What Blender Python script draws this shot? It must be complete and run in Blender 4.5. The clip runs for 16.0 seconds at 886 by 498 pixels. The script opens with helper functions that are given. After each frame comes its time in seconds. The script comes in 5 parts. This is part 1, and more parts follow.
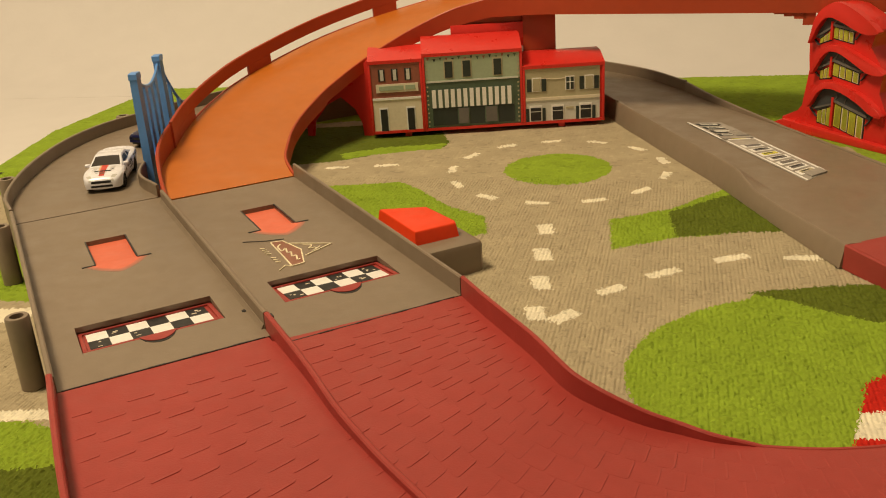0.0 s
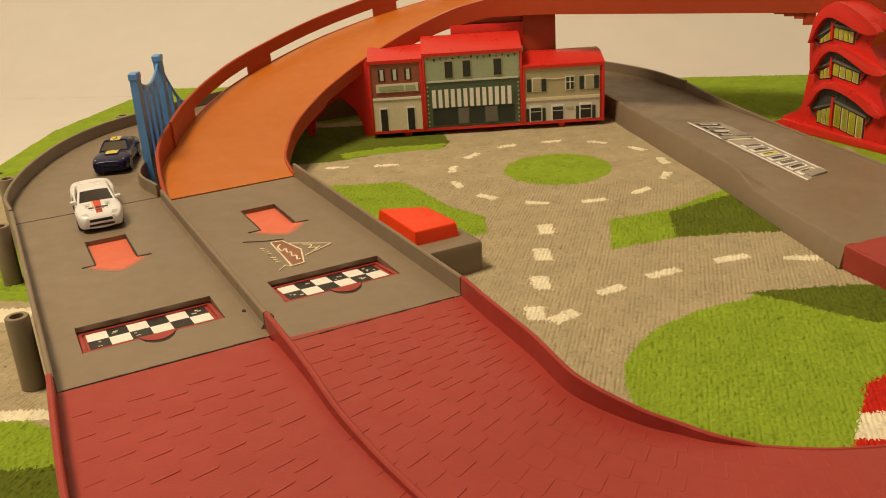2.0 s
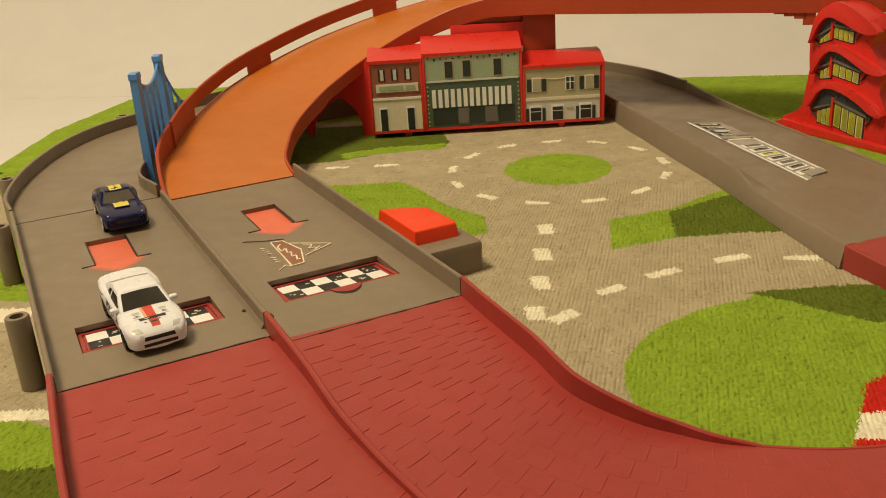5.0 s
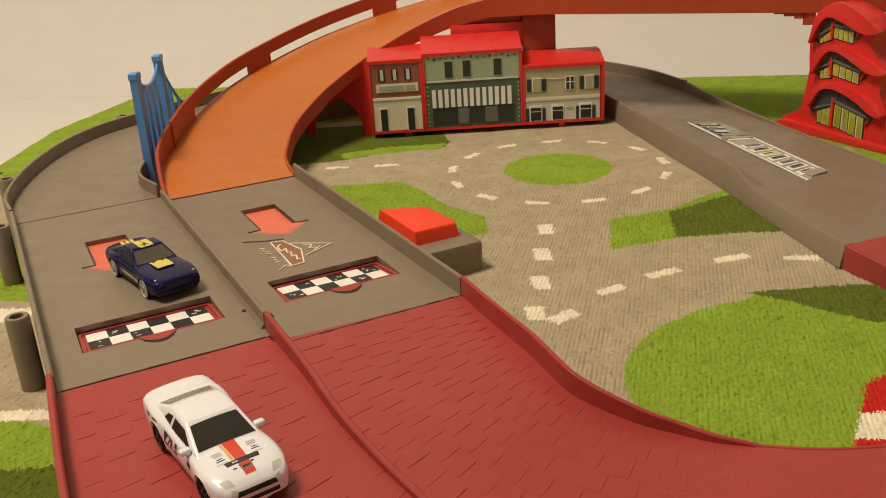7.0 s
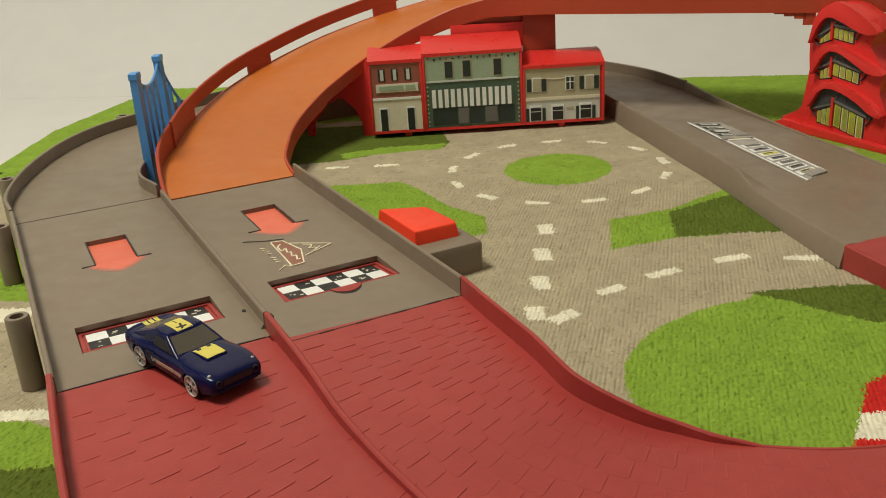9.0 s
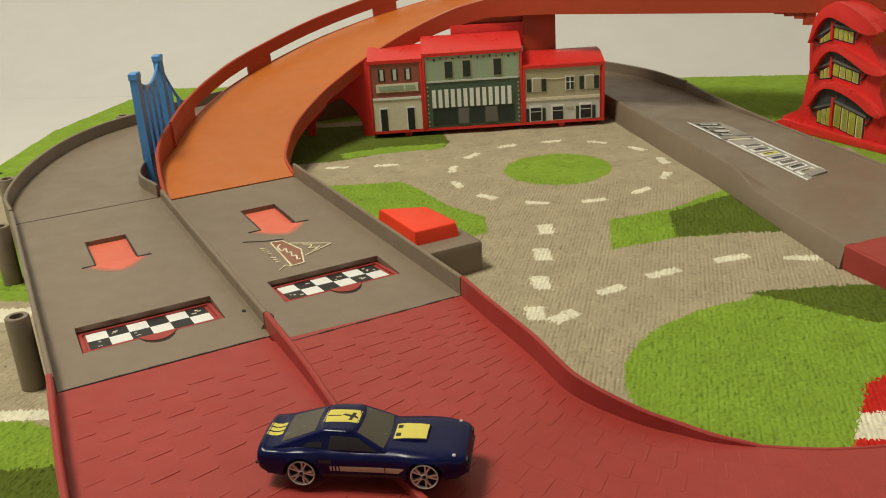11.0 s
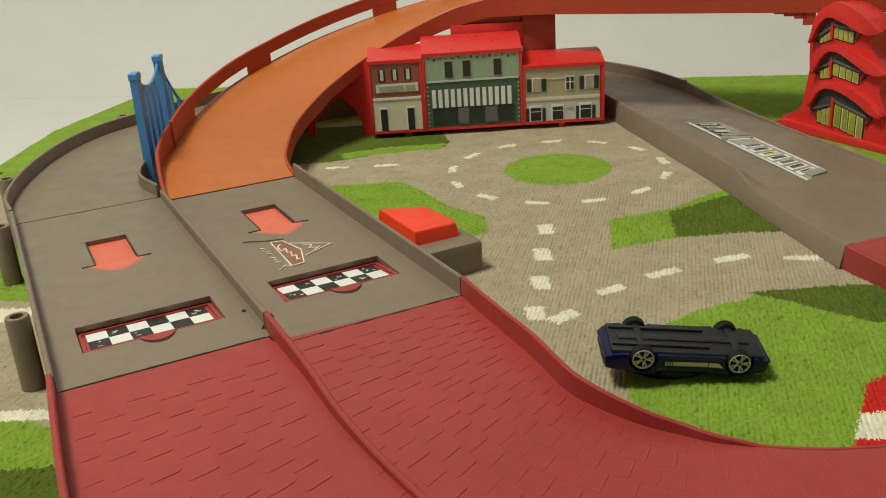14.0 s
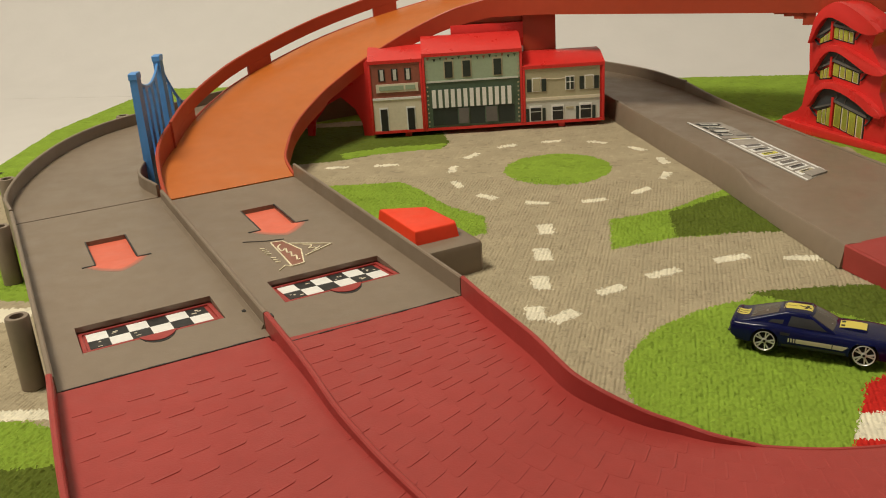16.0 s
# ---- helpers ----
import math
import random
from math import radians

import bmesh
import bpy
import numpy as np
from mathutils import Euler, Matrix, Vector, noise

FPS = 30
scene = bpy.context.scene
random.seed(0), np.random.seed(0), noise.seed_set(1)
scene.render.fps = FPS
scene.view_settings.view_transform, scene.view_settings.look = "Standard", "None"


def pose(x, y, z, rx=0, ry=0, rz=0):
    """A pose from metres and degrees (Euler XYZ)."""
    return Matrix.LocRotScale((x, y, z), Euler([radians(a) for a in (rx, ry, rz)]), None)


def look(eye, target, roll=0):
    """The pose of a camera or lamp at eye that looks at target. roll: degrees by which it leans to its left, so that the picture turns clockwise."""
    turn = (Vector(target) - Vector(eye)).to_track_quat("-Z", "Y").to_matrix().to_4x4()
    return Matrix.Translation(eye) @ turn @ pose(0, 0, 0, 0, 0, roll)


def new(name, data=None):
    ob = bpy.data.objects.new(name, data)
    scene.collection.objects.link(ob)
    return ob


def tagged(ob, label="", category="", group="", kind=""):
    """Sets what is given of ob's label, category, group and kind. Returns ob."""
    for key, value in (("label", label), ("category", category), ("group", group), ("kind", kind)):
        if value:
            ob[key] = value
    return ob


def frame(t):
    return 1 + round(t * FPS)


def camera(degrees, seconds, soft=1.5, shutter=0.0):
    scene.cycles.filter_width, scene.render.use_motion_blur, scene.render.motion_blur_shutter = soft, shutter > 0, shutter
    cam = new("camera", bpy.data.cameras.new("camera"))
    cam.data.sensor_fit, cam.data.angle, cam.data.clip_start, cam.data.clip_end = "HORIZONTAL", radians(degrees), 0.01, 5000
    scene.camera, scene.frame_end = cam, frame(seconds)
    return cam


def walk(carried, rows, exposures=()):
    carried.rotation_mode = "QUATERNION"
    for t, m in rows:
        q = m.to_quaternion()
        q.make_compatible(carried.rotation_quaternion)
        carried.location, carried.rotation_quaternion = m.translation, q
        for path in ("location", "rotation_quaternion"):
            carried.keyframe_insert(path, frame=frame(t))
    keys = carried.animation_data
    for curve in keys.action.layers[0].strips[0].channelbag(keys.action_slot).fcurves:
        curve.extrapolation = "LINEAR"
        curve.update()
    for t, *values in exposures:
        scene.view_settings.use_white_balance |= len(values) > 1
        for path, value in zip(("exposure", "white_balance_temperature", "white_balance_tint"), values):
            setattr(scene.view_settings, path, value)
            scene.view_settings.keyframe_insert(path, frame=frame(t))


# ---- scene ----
from mathutils.bvhtree import BVHTree

# ---------------------------------------------------------------- camera
EYE = (0.0, 0.0, 0.207)
TILT = math.degrees(0.3723)
LEAN = -math.degrees(0.0634)
FOV = math.degrees(2 * math.atan(784 / 1600))
cam = camera(FOV, 16.0, soft=1.0)


def held(back):
    """The camera's stand, drawn back along its view by so many metres (the lens breathes as it focuses)."""
    m = look(EYE, (0.0, math.cos(0.3723), 0.207 - math.sin(0.3723)), LEAN)
    return m @ pose(0, 0, back)


STAND = [(0.0, 0.0), (13.33, 0.0), (13.40, 0.0085), (13.83, 0.0085), (13.90, 0.0), (14.33, 0.0), (14.40, 0.0045),
         (14.83, 0.0045), (14.90, 0.0), (15.33, 0.0), (15.40, 0.0025), (15.83, 0.0025), (15.90, 0.0), (16.0, 0.0)]
walk(cam, [(t, held(b)) for t, b in STAND],
     exposures=[(0.0, 0.19, 6800, 11), (4.2, 0.19, 6800, 11), (6.3, 0.17, 5850, -5), (6.85, 0.17, 5850, -5), (6.95, 0.19, 5850, 12), (7.5, 0.19, 5850, 12), (9.0, 0.19, 5100, 3), (11.5, 0.19, 5250, 2),
                (12.0, 0.19, 6100, 0), (12.5, 0.19, 6000, 2), (13.0, 0.19, 6300, 5), (13.35, 0.19, 6300, 5), (13.42, 0.21, 4700, 2), (13.85, 0.21, 4700, 2), (13.95, 0.16, 4950, 0), (14.35, 0.16, 4950, 0),
                (14.42, 0.17, 5600, -14), (14.85, 0.17, 5600, -14), (15.0, 0.19, 5900, 0), (15.5, 0.19, 5600, 6), (16.0, 0.19, 5350, 8)])

# ---------------------------------------------------------------- light
world = bpy.data.worlds.new("room_dusk")
scene.world = world
world.use_nodes = True
world.node_tree.nodes["Background"].inputs[0].default_value = (1.0, 0.85, 0.65, 1)
world.node_tree.nodes["Background"].inputs[1].default_value = 0.05


def lamp(name, kind, m, watts, colour, size):
    data = bpy.data.lights.new(name, kind)
    data.energy, data.color = watts, colour
    if kind == "AREA":
        data.shape, data.size = "DISK", size
    else:
        data.shadow_soft_size = size
    ob = new(name, data)
    ob.matrix_world = m
    return ob


WARM = (1.0, 0.80, 0.53)
lamp("ceiling_lamp", "AREA", look((-0.76, 0.34, 1.88), (0.0, 0.70, 0.0)), 34.5, WARM, 0.60)

# ---------------------------------------------------------------- materials


def material(name, colour, rough=0.5, metal=0.0, vary=0.12, scale=60.0, bump=0.0, bump_scale=400.0, spec=0.5, coat=0.0, per_object=0.0):
    """A plain-coloured surface with two scales of variation, uneven gloss and fine relief."""
    m = bpy.data.materials.new(name)
    m.use_nodes = True
    nt = m.node_tree
    b = nt.nodes["Principled BSDF"]
    b.inputs["Metallic"].default_value = metal
    b.inputs["Specular IOR Level"].default_value = spec
    b.inputs["Coat Weight"].default_value = coat
    b.inputs["Coat Roughness"].default_value = 0.12
    co = nt.nodes.new("ShaderNodeTexCoord")

    def noise_tex(s, detail):
        n = nt.nodes.new("ShaderNodeTexNoise")
        n.inputs["Scale"].default_value, n.inputs["Detail"].default_value = s, detail
        nt.links.new(co.outputs["Object"], n.inputs["Vector"])
        return n.outputs["Fac"]

    def ranged(fac, lo, hi, a=0.3, z=0.7):
        r = nt.nodes.new("ShaderNodeMapRange")
        for i, v in enumerate((a, z, lo, hi)):
            r.inputs[i + 1].default_value = v
        nt.links.new(fac, r.inputs[0])
        return r.outputs[0]

    def times(a, b2):
        x = nt.nodes.new("ShaderNodeMath")
        x.operation = "MULTIPLY"
        nt.links.new(a, x.inputs[0])
        nt.links.new(b2, x.inputs[1])
        return x.outputs[0]

    big = ranged(noise_tex(scale * 0.2, 3), 1 - vary, 1 + vary)
    small = ranged(noise_tex(scale * 4, 5), 1 - vary * 0.6, 1 + vary * 0.6)
    f = times(big, small)
    if per_object:
        oi = nt.nodes.new("ShaderNodeObjectInfo")
        f = times(f, ranged(oi.outputs["Random"], 1 - per_object, 1 + per_object, 0, 1))
    mix = nt.nodes.new("ShaderNodeVectorMath")
    mix.operation = "SCALE"
    mix.inputs[0].default_value = colour
    nt.links.new(f, mix.inputs["Scale"])
    nt.links.new(mix.outputs[0], b.inputs["Base Color"])
    nt.links.new(ranged(noise_tex(scale * 1.3, 4), max(0.02, rough - 0.08), min(1, rough + 0.1)), b.inputs["Roughness"])
    if bump:
        bp = nt.nodes.new("ShaderNodeBump")
        bp.inputs["Strength"].default_value, bp.inputs["Distance"].default_value = bump, 0.0004
        nt.links.new(noise_tex(bump_scale, 4), bp.inputs["Height"])
        nt.links.new(bp.outputs[0], b.inputs["Normal"])
    return m


GREY = material("grey_plastic", (0.222, 0.173, 0.123), 0.40, vary=0.07, scale=40, bump=0.25, bump_scale=1500)
RED_TRACK = material("brick_red_plastic", (0.335, 0.045, 0.037), 0.42, vary=0.07, scale=40, bump=0.25, bump_scale=1200, spec=0.35)
RED = material("bright_red_plastic", (0.66, 0.03, 0.022), 0.33, vary=0.05, scale=50, bump=0.1)
ORANGE = material("orange_plastic", (0.50, 0.140, 0.014), 0.40, vary=0.06, scale=30, bump=0.2, bump_scale=1200)
RUST = material("rust_orange_plastic", (0.41, 0.054, 0.016), 0.42, vary=0.06, scale=30, bump=0.2)
BLUE = material("blue_plastic", (0.10, 0.30, 0.74), 0.38, vary=0.06, scale=60)
BUTTON = material("orange_red_plastic", (0.80, 0.055, 0.012), 0.40, vary=0.05, spec=0.3)
BLACK = material("black_plastic", (0.012, 0.012, 0.012), 0.45)
WALL = material("cream_wall_paint", (0.605, 0.583, 0.560), 0.85, vary=0.03, scale=6, bump=0.3, bump_scale=160)
CEIL = material("white_ceiling_paint", (0.8, 0.8, 0.78), 0.9, vary=0.02, scale=4)
FLOOR = material("pale_floor", (0.605, 0.583, 0.560), 0.85, vary=0.03, scale=6)
WHITE_INK = material("white_print", (0.84, 0.83, 0.80), 0.5, vary=0.08, scale=90)
CREAM_INK = material("cream_print", (0.74, 0.67, 0.52), 0.5, vary=0.08, scale=90)
BLACK_INK = material("black_print", (0.018, 0.018, 0.018), 0.5, vary=0.2, scale=90)
ARROW_INK = material("salmon_print", (0.72, 0.16, 0.09), 0.5, vary=0.05, scale=90)
ARROW_FADE = [material("salmon_print_faded", tuple(g + (i - g) * f for g, i in zip((0.215, 0.170, 0.130), (0.72, 0.16, 0.09))), 0.45, vary=0.05, scale=90) for f in (0.3, 0.5, 0.72, 1.0)]
BRICK_INK = material("brown_red_print", (0.31, 0.10, 0.065), 0.5, vary=0.1, scale=90)
SAGE_INK = material("sage_green_print", (0.36, 0.44, 0.31), 0.5, vary=0.08, scale=90)
PINE_INK = material("deep_green_print", (0.085, 0.13, 0.085), 0.5, vary=0.1, scale=90)
DARK_INK = material("dark_green_print", (0.025, 0.035, 0.03), 0.5, vary=0.1, scale=90)
KHAKI_INK = material("khaki_print", (0.45, 0.41, 0.27), 0.5, vary=0.08, scale=90)
STONE_INK = material("pale_grey_print", (0.60, 0.60, 0.55), 0.5, vary=0.08, scale=90)
YELLOW_INK = material("yellow_green_print", (0.62, 0.58, 0.06), 0.45, vary=0.12, scale=120)
PANE_INK = material("olive_window_print", (0.36, 0.38, 0.045), 0.45, vary=0.25, scale=160)
BADGE_INK = material("brown_badge_print", (0.27, 0.115, 0.072), 0.45, vary=0.08, scale=90)
LINE_INK = material("pale_line_print", (0.80, 0.72, 0.52), 0.5, vary=0.15, scale=200)
BEAM_INK = material("grey_beam_print", (0.15, 0.14, 0.13), 0.5, vary=0.12, scale=120)
WORN_INK = material("worn_grey_print", (0.36, 0.33, 0.29), 0.55, vary=0.25, scale=200)
SLATE_INK = material("slate_grey_print", (0.05, 0.055, 0.06), 0.5, vary=0.1, scale=90)

# ---------------------------------------------------------------- mesh helpers
TURN = 0.4579
AX = Vector((math.cos(TURN), math.sin(TURN), 0))
AN = Vector((-math.sin(TURN), math.cos(TURN), 0))


def W(t, n, z=0.0):
    """World place of a point t across and n along the start lanes."""
    return AX * t + AN * n + Vector((0, 0, z))


def finish(bm, smooth=40):
    bmesh.ops.recalc_face_normals(bm, faces=bm.faces)
    for f in bm.faces:
        f.smooth = True
    for e in bm.edges:
        if len(e.link_faces) == 2 and e.calc_face_angle(0) > radians(smooth):
            e.smooth = False
    return bm


def part(name, bm, mat, parent=None, label="", smooth=40):
    """Links a bmesh as one mesh object under a thing or a part."""
    me = bpy.data.meshes.new(name)
    finish(bm, smooth).to_mesh(me)
    bm.free()
    for x in (mat if isinstance(mat, (list, tuple)) else (mat,)):
        me.materials.append(x)
    ob = new(name, me)
    if parent:
        ob.parent = parent
    if label:
        ob["label"] = label
    return ob


def thing(name, label, category, at=None, group="", kind=""):
    ob = new(name)
    ob.empty_display_size = 0.01
    if at is not None:
        ob.matrix_world = at
    return tagged(ob, label, category, group, kind)


def loft(rings, closed=True, caps=True, bm=None):
    """Skin over rings of points."""
    bm = bm or bmesh.new()
    rows = [[bm.verts.new(p) for p in r] for r in rings]
    n = len(rings[0])
    for a, b in zip(rows, rows[1:]):
        for i in range(n if closed else n - 1):
            j = (i + 1) % n
            bm.faces.new((a[i], a[j], b[j], b[i]))
    if closed and caps:
        bm.faces.new(rows[0])
        bm.faces.new(rows[-1][::-1])
    return bm


def box(lo, hi, bevel=0.0, seg=2, bm=None, m=None):
    bm = bm or bmesh.new()
    c = [(a + b) / 2 for a, b in zip(lo, hi)]
    s = [b - a for a, b in zip(lo, hi)]
    mat = Matrix.Translation(c) @ Matrix.Diagonal((*s, 1))
    made = bmesh.ops.create_cube(bm, size=1, matrix=(m @ mat) if m else mat)["verts"]
    if bevel:
        es = list({e for v in made for e in v.link_edges})
        bmesh.ops.bevel(bm, geom=es, offset=bevel, segments=seg, affect="EDGES", profile=0.5)
    return bm


def prism(points, z0, z1, bevel=0.0, bm=None, m=None):
    """An outline in x, y drawn up from z0 to z1."""
    bm = bm or bmesh.new()
    lo = [bm.verts.new(Vector((p[0], p[1], z0))) for p in points]
    hi = [bm.verts.new(Vector((p[0], p[1], z1))) for p in points]
    n = len(points)
    fs = [bm.faces.new(lo[::-1]), bm.faces.new(hi)]
    for i in range(n):
        fs.append(bm.faces.new((lo[i], lo[(i + 1) % n], hi[(i + 1) % n], hi[i])))
    if bevel:
        bmesh.ops.bevel(bm, geom=list(fs[1].edges), offset=bevel, segments=2, affect="EDGES", profile=0.5)
    if m:
        bmesh.ops.transform(bm, matrix=m, verts=lo + hi if not bevel else bm.verts)
    return bm


def spline(pts, n):
    """n places spread evenly along a smooth curve through pts (Catmull-Rom)."""
    pts = [Vector(p) for p in pts]
    ext = [pts[0] * 2 - pts[1]] + pts + [pts[-1] * 2 - pts[-2]]
    fine = []
    for i in range(len(pts) - 1):
        a, b, c, d = ext[i:i + 4]
        for k in range(24):
            t = k / 24
            fine.append(0.5 * ((2 * b) + (c - a) * t + (2 * a - 5 * b + 4 * c - d) * t * t + (3 * b - a - 3 * c + d) * t ** 3))
    fine.append(pts[-1])
    run = [0.0]
    for a, b in zip(fine, fine[1:]):
        run.append(run[-1] + (b - a).length)
    out, j = [], 0
    for k in range(n):
        s = run[-1] * k / (n - 1)
        while j < len(run) - 2 and run[j + 1] < s:
            j += 1
        t = (s - run[j]) / max(1e-9, run[j + 1] - run[j])
        out.append(fine[j].lerp(fine[j + 1], min(1, max(0, t))))
    return out


def smooth_step(t):
    t = min(1.0, max(0.0, t))
    return t * t * (3 - 2 * t)


def wall_along(line, thick, top, foot, bm=None, side=1.0, lip=0.0006):
    """A rail: a thin upright wall along a line of floor points; top(i), foot(i) give its upper and lower height."""
    rings = []
    for i, p in enumerate(line):
        q = line[min(i + 1, len(line) - 1)] - line[max(i - 1, 0)]
        s = Vector((q.y, -q.x, 0)).normalized() * side
        a, b = Vector((p.x, p.y, 0)), Vector((p.x, p.y, 0)) + s * thick
        zt, zf = top(i), foot(i)
        u = Vector((0, 0, 1))
        rings.append([a + u * zf, a + u * (zt - lip), a.lerp(b, 0.25) + u * zt, a.lerp(b, 0.75) + u * zt, b + u * (zt - lip), b + u * zf])
    return loft(rings, bm=bm)


def sheet(left, right, thick, cols=8, bm=None, rise=None):
    """A track floor between two edge lines, with thickness."""
    rings = []
    for k, (a, b) in enumerate(zip(left, right)):
        upper = [a.lerp(b, i / cols) for i in range(cols + 1)]
        if rise:
            upper = [p + Vector((0, 0, rise(k, i / cols))) for i, p in enumerate(upper)]
        lower = [p - Vector((0, 0, thick)) for p in upper[::-1]]
        rings.append(upper + lower)
    return loft(rings, bm=bm)


# ---------------------------------------------------------------- room
def room():
    d = Vector((0.977, -0.212, 0))
    corner = Vector((-1.75, 1.4690, 0))
    line = [corner, corner + d * 0.9, corner + d * 1.8, corner + d * 4.3]
    out = Vector((0.212, 0.977, 0))
    prof = [(0.0, -0.0118)] + [(0.30 * math.sin(radians(a)), 0.288 - 0.30 * math.cos(radians(a))) for a in range(6, 91, 6)] + [(0.30, 2.3), (0.42, 2.3), (0.42, -0.06), (0.0, -0.06)]
    tagged(part("wall_north", loft([[p + out * u + Vector((0, 0, z)) for u, z in prof] for p in line]), WALL, smooth=30), "plain cream painted room wall with faint marks", "wall", kind="structure")
    tagged(part("wall_south", box((-1.75, -1.7, -0.012), (2.2, -1.6, 2.3)), WALL), "plain cream painted room wall", "wall", kind="structure")
    tagged(part("wall_west", box((-1.85, -1.7, -0.012), (-1.75, 1.60, 2.3)), WALL), "plain cream painted room wall", "wall", kind="structure")
    tagged(part("wall_east", box((2.1, -1.6, -0.012), (2.2, 0.78, 2.3)), WALL), "plain cream painted room wall", "wall", kind="structure")
    tagged(part("floor", box((-1.85, -1.75, -0.06), (2.4, 1.6, -0.012)), FLOOR), "pale cream floor under the play rug", "floor", kind="structure")
    tagged(part("ceiling", box((-1.85, -1.75, 2.3), (2.4, 1.6, 2.4)), CEIL), "white painted ceiling", "ceiling", kind="structure")


room()

# ---------------------------------------------------------------- rug
RING = (0.095, 0.690)


def rug_colour(x, y, wob):
    """Which yarn (0 road, 1 light green, 2 dark green, 3 white, 4 red) lies at each place of the rug."""
    x = x + wob * 0.0015
    y = y + np.roll(wob, 7) * 0.0015
    k = np.zeros(x.shape, int)

    def ball(cx, cy, rx, ry=None):
        return ((x - cx) / rx) ** 2 + ((y - cy) / (ry or rx)) ** 2 < 1

    def poly(pts):
        inside = np.zeros(x.shape, bool)
        for (x0, y0), (x1, y1) in zip(pts, pts[1:] + pts[:1]):
            hit = ((y0 > y) != (y1 > y)) & (x < (x1 - x0) * (y - y0) / (y1 - y0 + 1e-12) + x0)
            inside ^= hit
        return inside

    def dash(cx, cy, length, width, turn):
        c, s = math.cos(turn), math.sin(turn)
        u, v = (x - cx) * c + (y - cy) * s, -(x - cx) * s + (y - cy) * c
        return (abs(u) < length / 2) & (abs(v) < width / 2)

    # meadows beyond and beside the roads
    k[(x < -0.36) | (y > 0.90) | (x > 0.33) | ((x > 0.25) & (y > 0.70))] = 1
    k[poly([(-0.40, 0.78), (-0.30, 0.78), (-0.28, 1.2), (-0.42, 1.2)])] = 1
    # under the ramp: its shade on the meadow, put in as dark green yarn
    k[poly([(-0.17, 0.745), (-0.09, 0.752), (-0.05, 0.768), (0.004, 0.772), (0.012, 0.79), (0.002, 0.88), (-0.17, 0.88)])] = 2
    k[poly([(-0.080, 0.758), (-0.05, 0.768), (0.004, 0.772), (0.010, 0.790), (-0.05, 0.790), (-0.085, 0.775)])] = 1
    k[poly([(-0.20, 0.683), (-0.03, 0.681), (-0.016, 0.66), (0.005, 0.616), (0.03, 0.587), (0.030, 0.555), (-0.08, 0.50)])] = 1
    k[poly([(0.112, 0.566), (0.156, 0.578), (0.201, 0.612), (0.24, 0.66), (0.28, 0.60), (0.26, 0.51), (0.22, 0.522), (0.183, 0.527), (0.143, 0.524), (0.103, 0.512)])] = 1
    k[poly([(0.153, 0.572), (0.201, 0.600), (0.26, 0.62), (0.26, 0.515), (0.22, 0.522), (0.183, 0.527), (0.146, 0.526)])] = 2
    k[ball(0.185, 0.345, 0.108, 0.088) | poly([(0.145, 0.420), (0.165, 0.436), (0.25, 0.437), (0.26, 0.25), (0.10, 0.25)])] = 1
    k[poly([(0.160, 0.438), (0.20, 0.441), (0.30, 0.433), (0.30, 0.36), (0.212, 0.394), (0.196, 0.405), (0.178, 0.425)])] = 2
    k[ball(RING[0], RING[1], 0.0425)] = 1
    # centre lines
    for i in range(13):
        a = math.tau * i / 13 + 0.05
        k[dash(RING[0] + 0.0845 * math.cos(a), RING[1] + 0.0845 * math.sin(a), 0.0175, 0.0062, a + math.pi / 2)] = 3
    for cx, cy, ln, wd, tu in [(0.068, 0.555, 0.010, 0.019, 0), (0.0605, 0.511, 0.010, 0.019, 0), (0.054, 0.469, 0.010, 0.019, 0), (0.0465, 0.430, 0.010, 0.017, 0),
                               (0.0605, 0.424, 0.017, 0.0095, 0.62), (0.0905, 0.4535, 0.017, 0.0075, 0.42), (0.1245, 0.472, 0.021, 0.0075, 0.36),
                               (0.168, 0.487, 0.021, 0.0075, 0.22), (0.207, 0.481, 0.020, 0.0065, -0.12), (-0.084, 0.733, 0.019, 0.0062, -0.03), (-0.043, 0.730, 0.019, 0.0062, -0.03)]:
        k[dash(cx, cy, ln, wd, tu)] = 3
    # a striped kerb
    k[poly([(0.192, 0.346), (0.180, 0.340), (0.172, 0.326), (0.167, 0.317), (0.25, 0.310), (0.25, 0.345)])] = 4
    k[poly([(0.167, 0.317), (0.156, 0.2985), (0.25, 0.290), (0.25, 0.310)])] = 3
    k[poly([(0.156, 0.2985), (0.148, 0.280), (0.25, 0.265), (0.25, 0.290)])] = 4
    # left verge with its pale kerb line
    k[poly([(-0.40, 0.20), (-0.40, 0.372), (-0.19, 0.352), (-0.10, 0.30), (-0.05, 0.1)])] = 1
    k[poly([(-0.40, 0.10), (-0.40, 0.315), (-0.16, 0.315), (-0.08, 0.1)])] = 2
    k[poly([(-0.40, 0.372), (-0.40, 0.380), (-0.17, 0.360), (-0.17, 0.351)])] = 3
    k[poly([(-0.40, 0.520), (-0.245, 0.488), (-0.24, 0.57), (-0.40, 0.62)])] = 1
    k[poly([(-0.40, 0.468), (-0.235, 0.46), (-0.235, 0.478), (-0.40, 0.490)])] = 3
    return k


def yarn(name, colour, sheen=0.3):
    m = material(name, colour, 0.95, vary=0.08, scale=220, bump=0.6, bump_scale=2500, spec=0.1)
    nt = m.node_tree
    b = nt.nodes["Principled BSDF"]
    b.inputs["Sheen Weight"].default_value = sheen
    return m


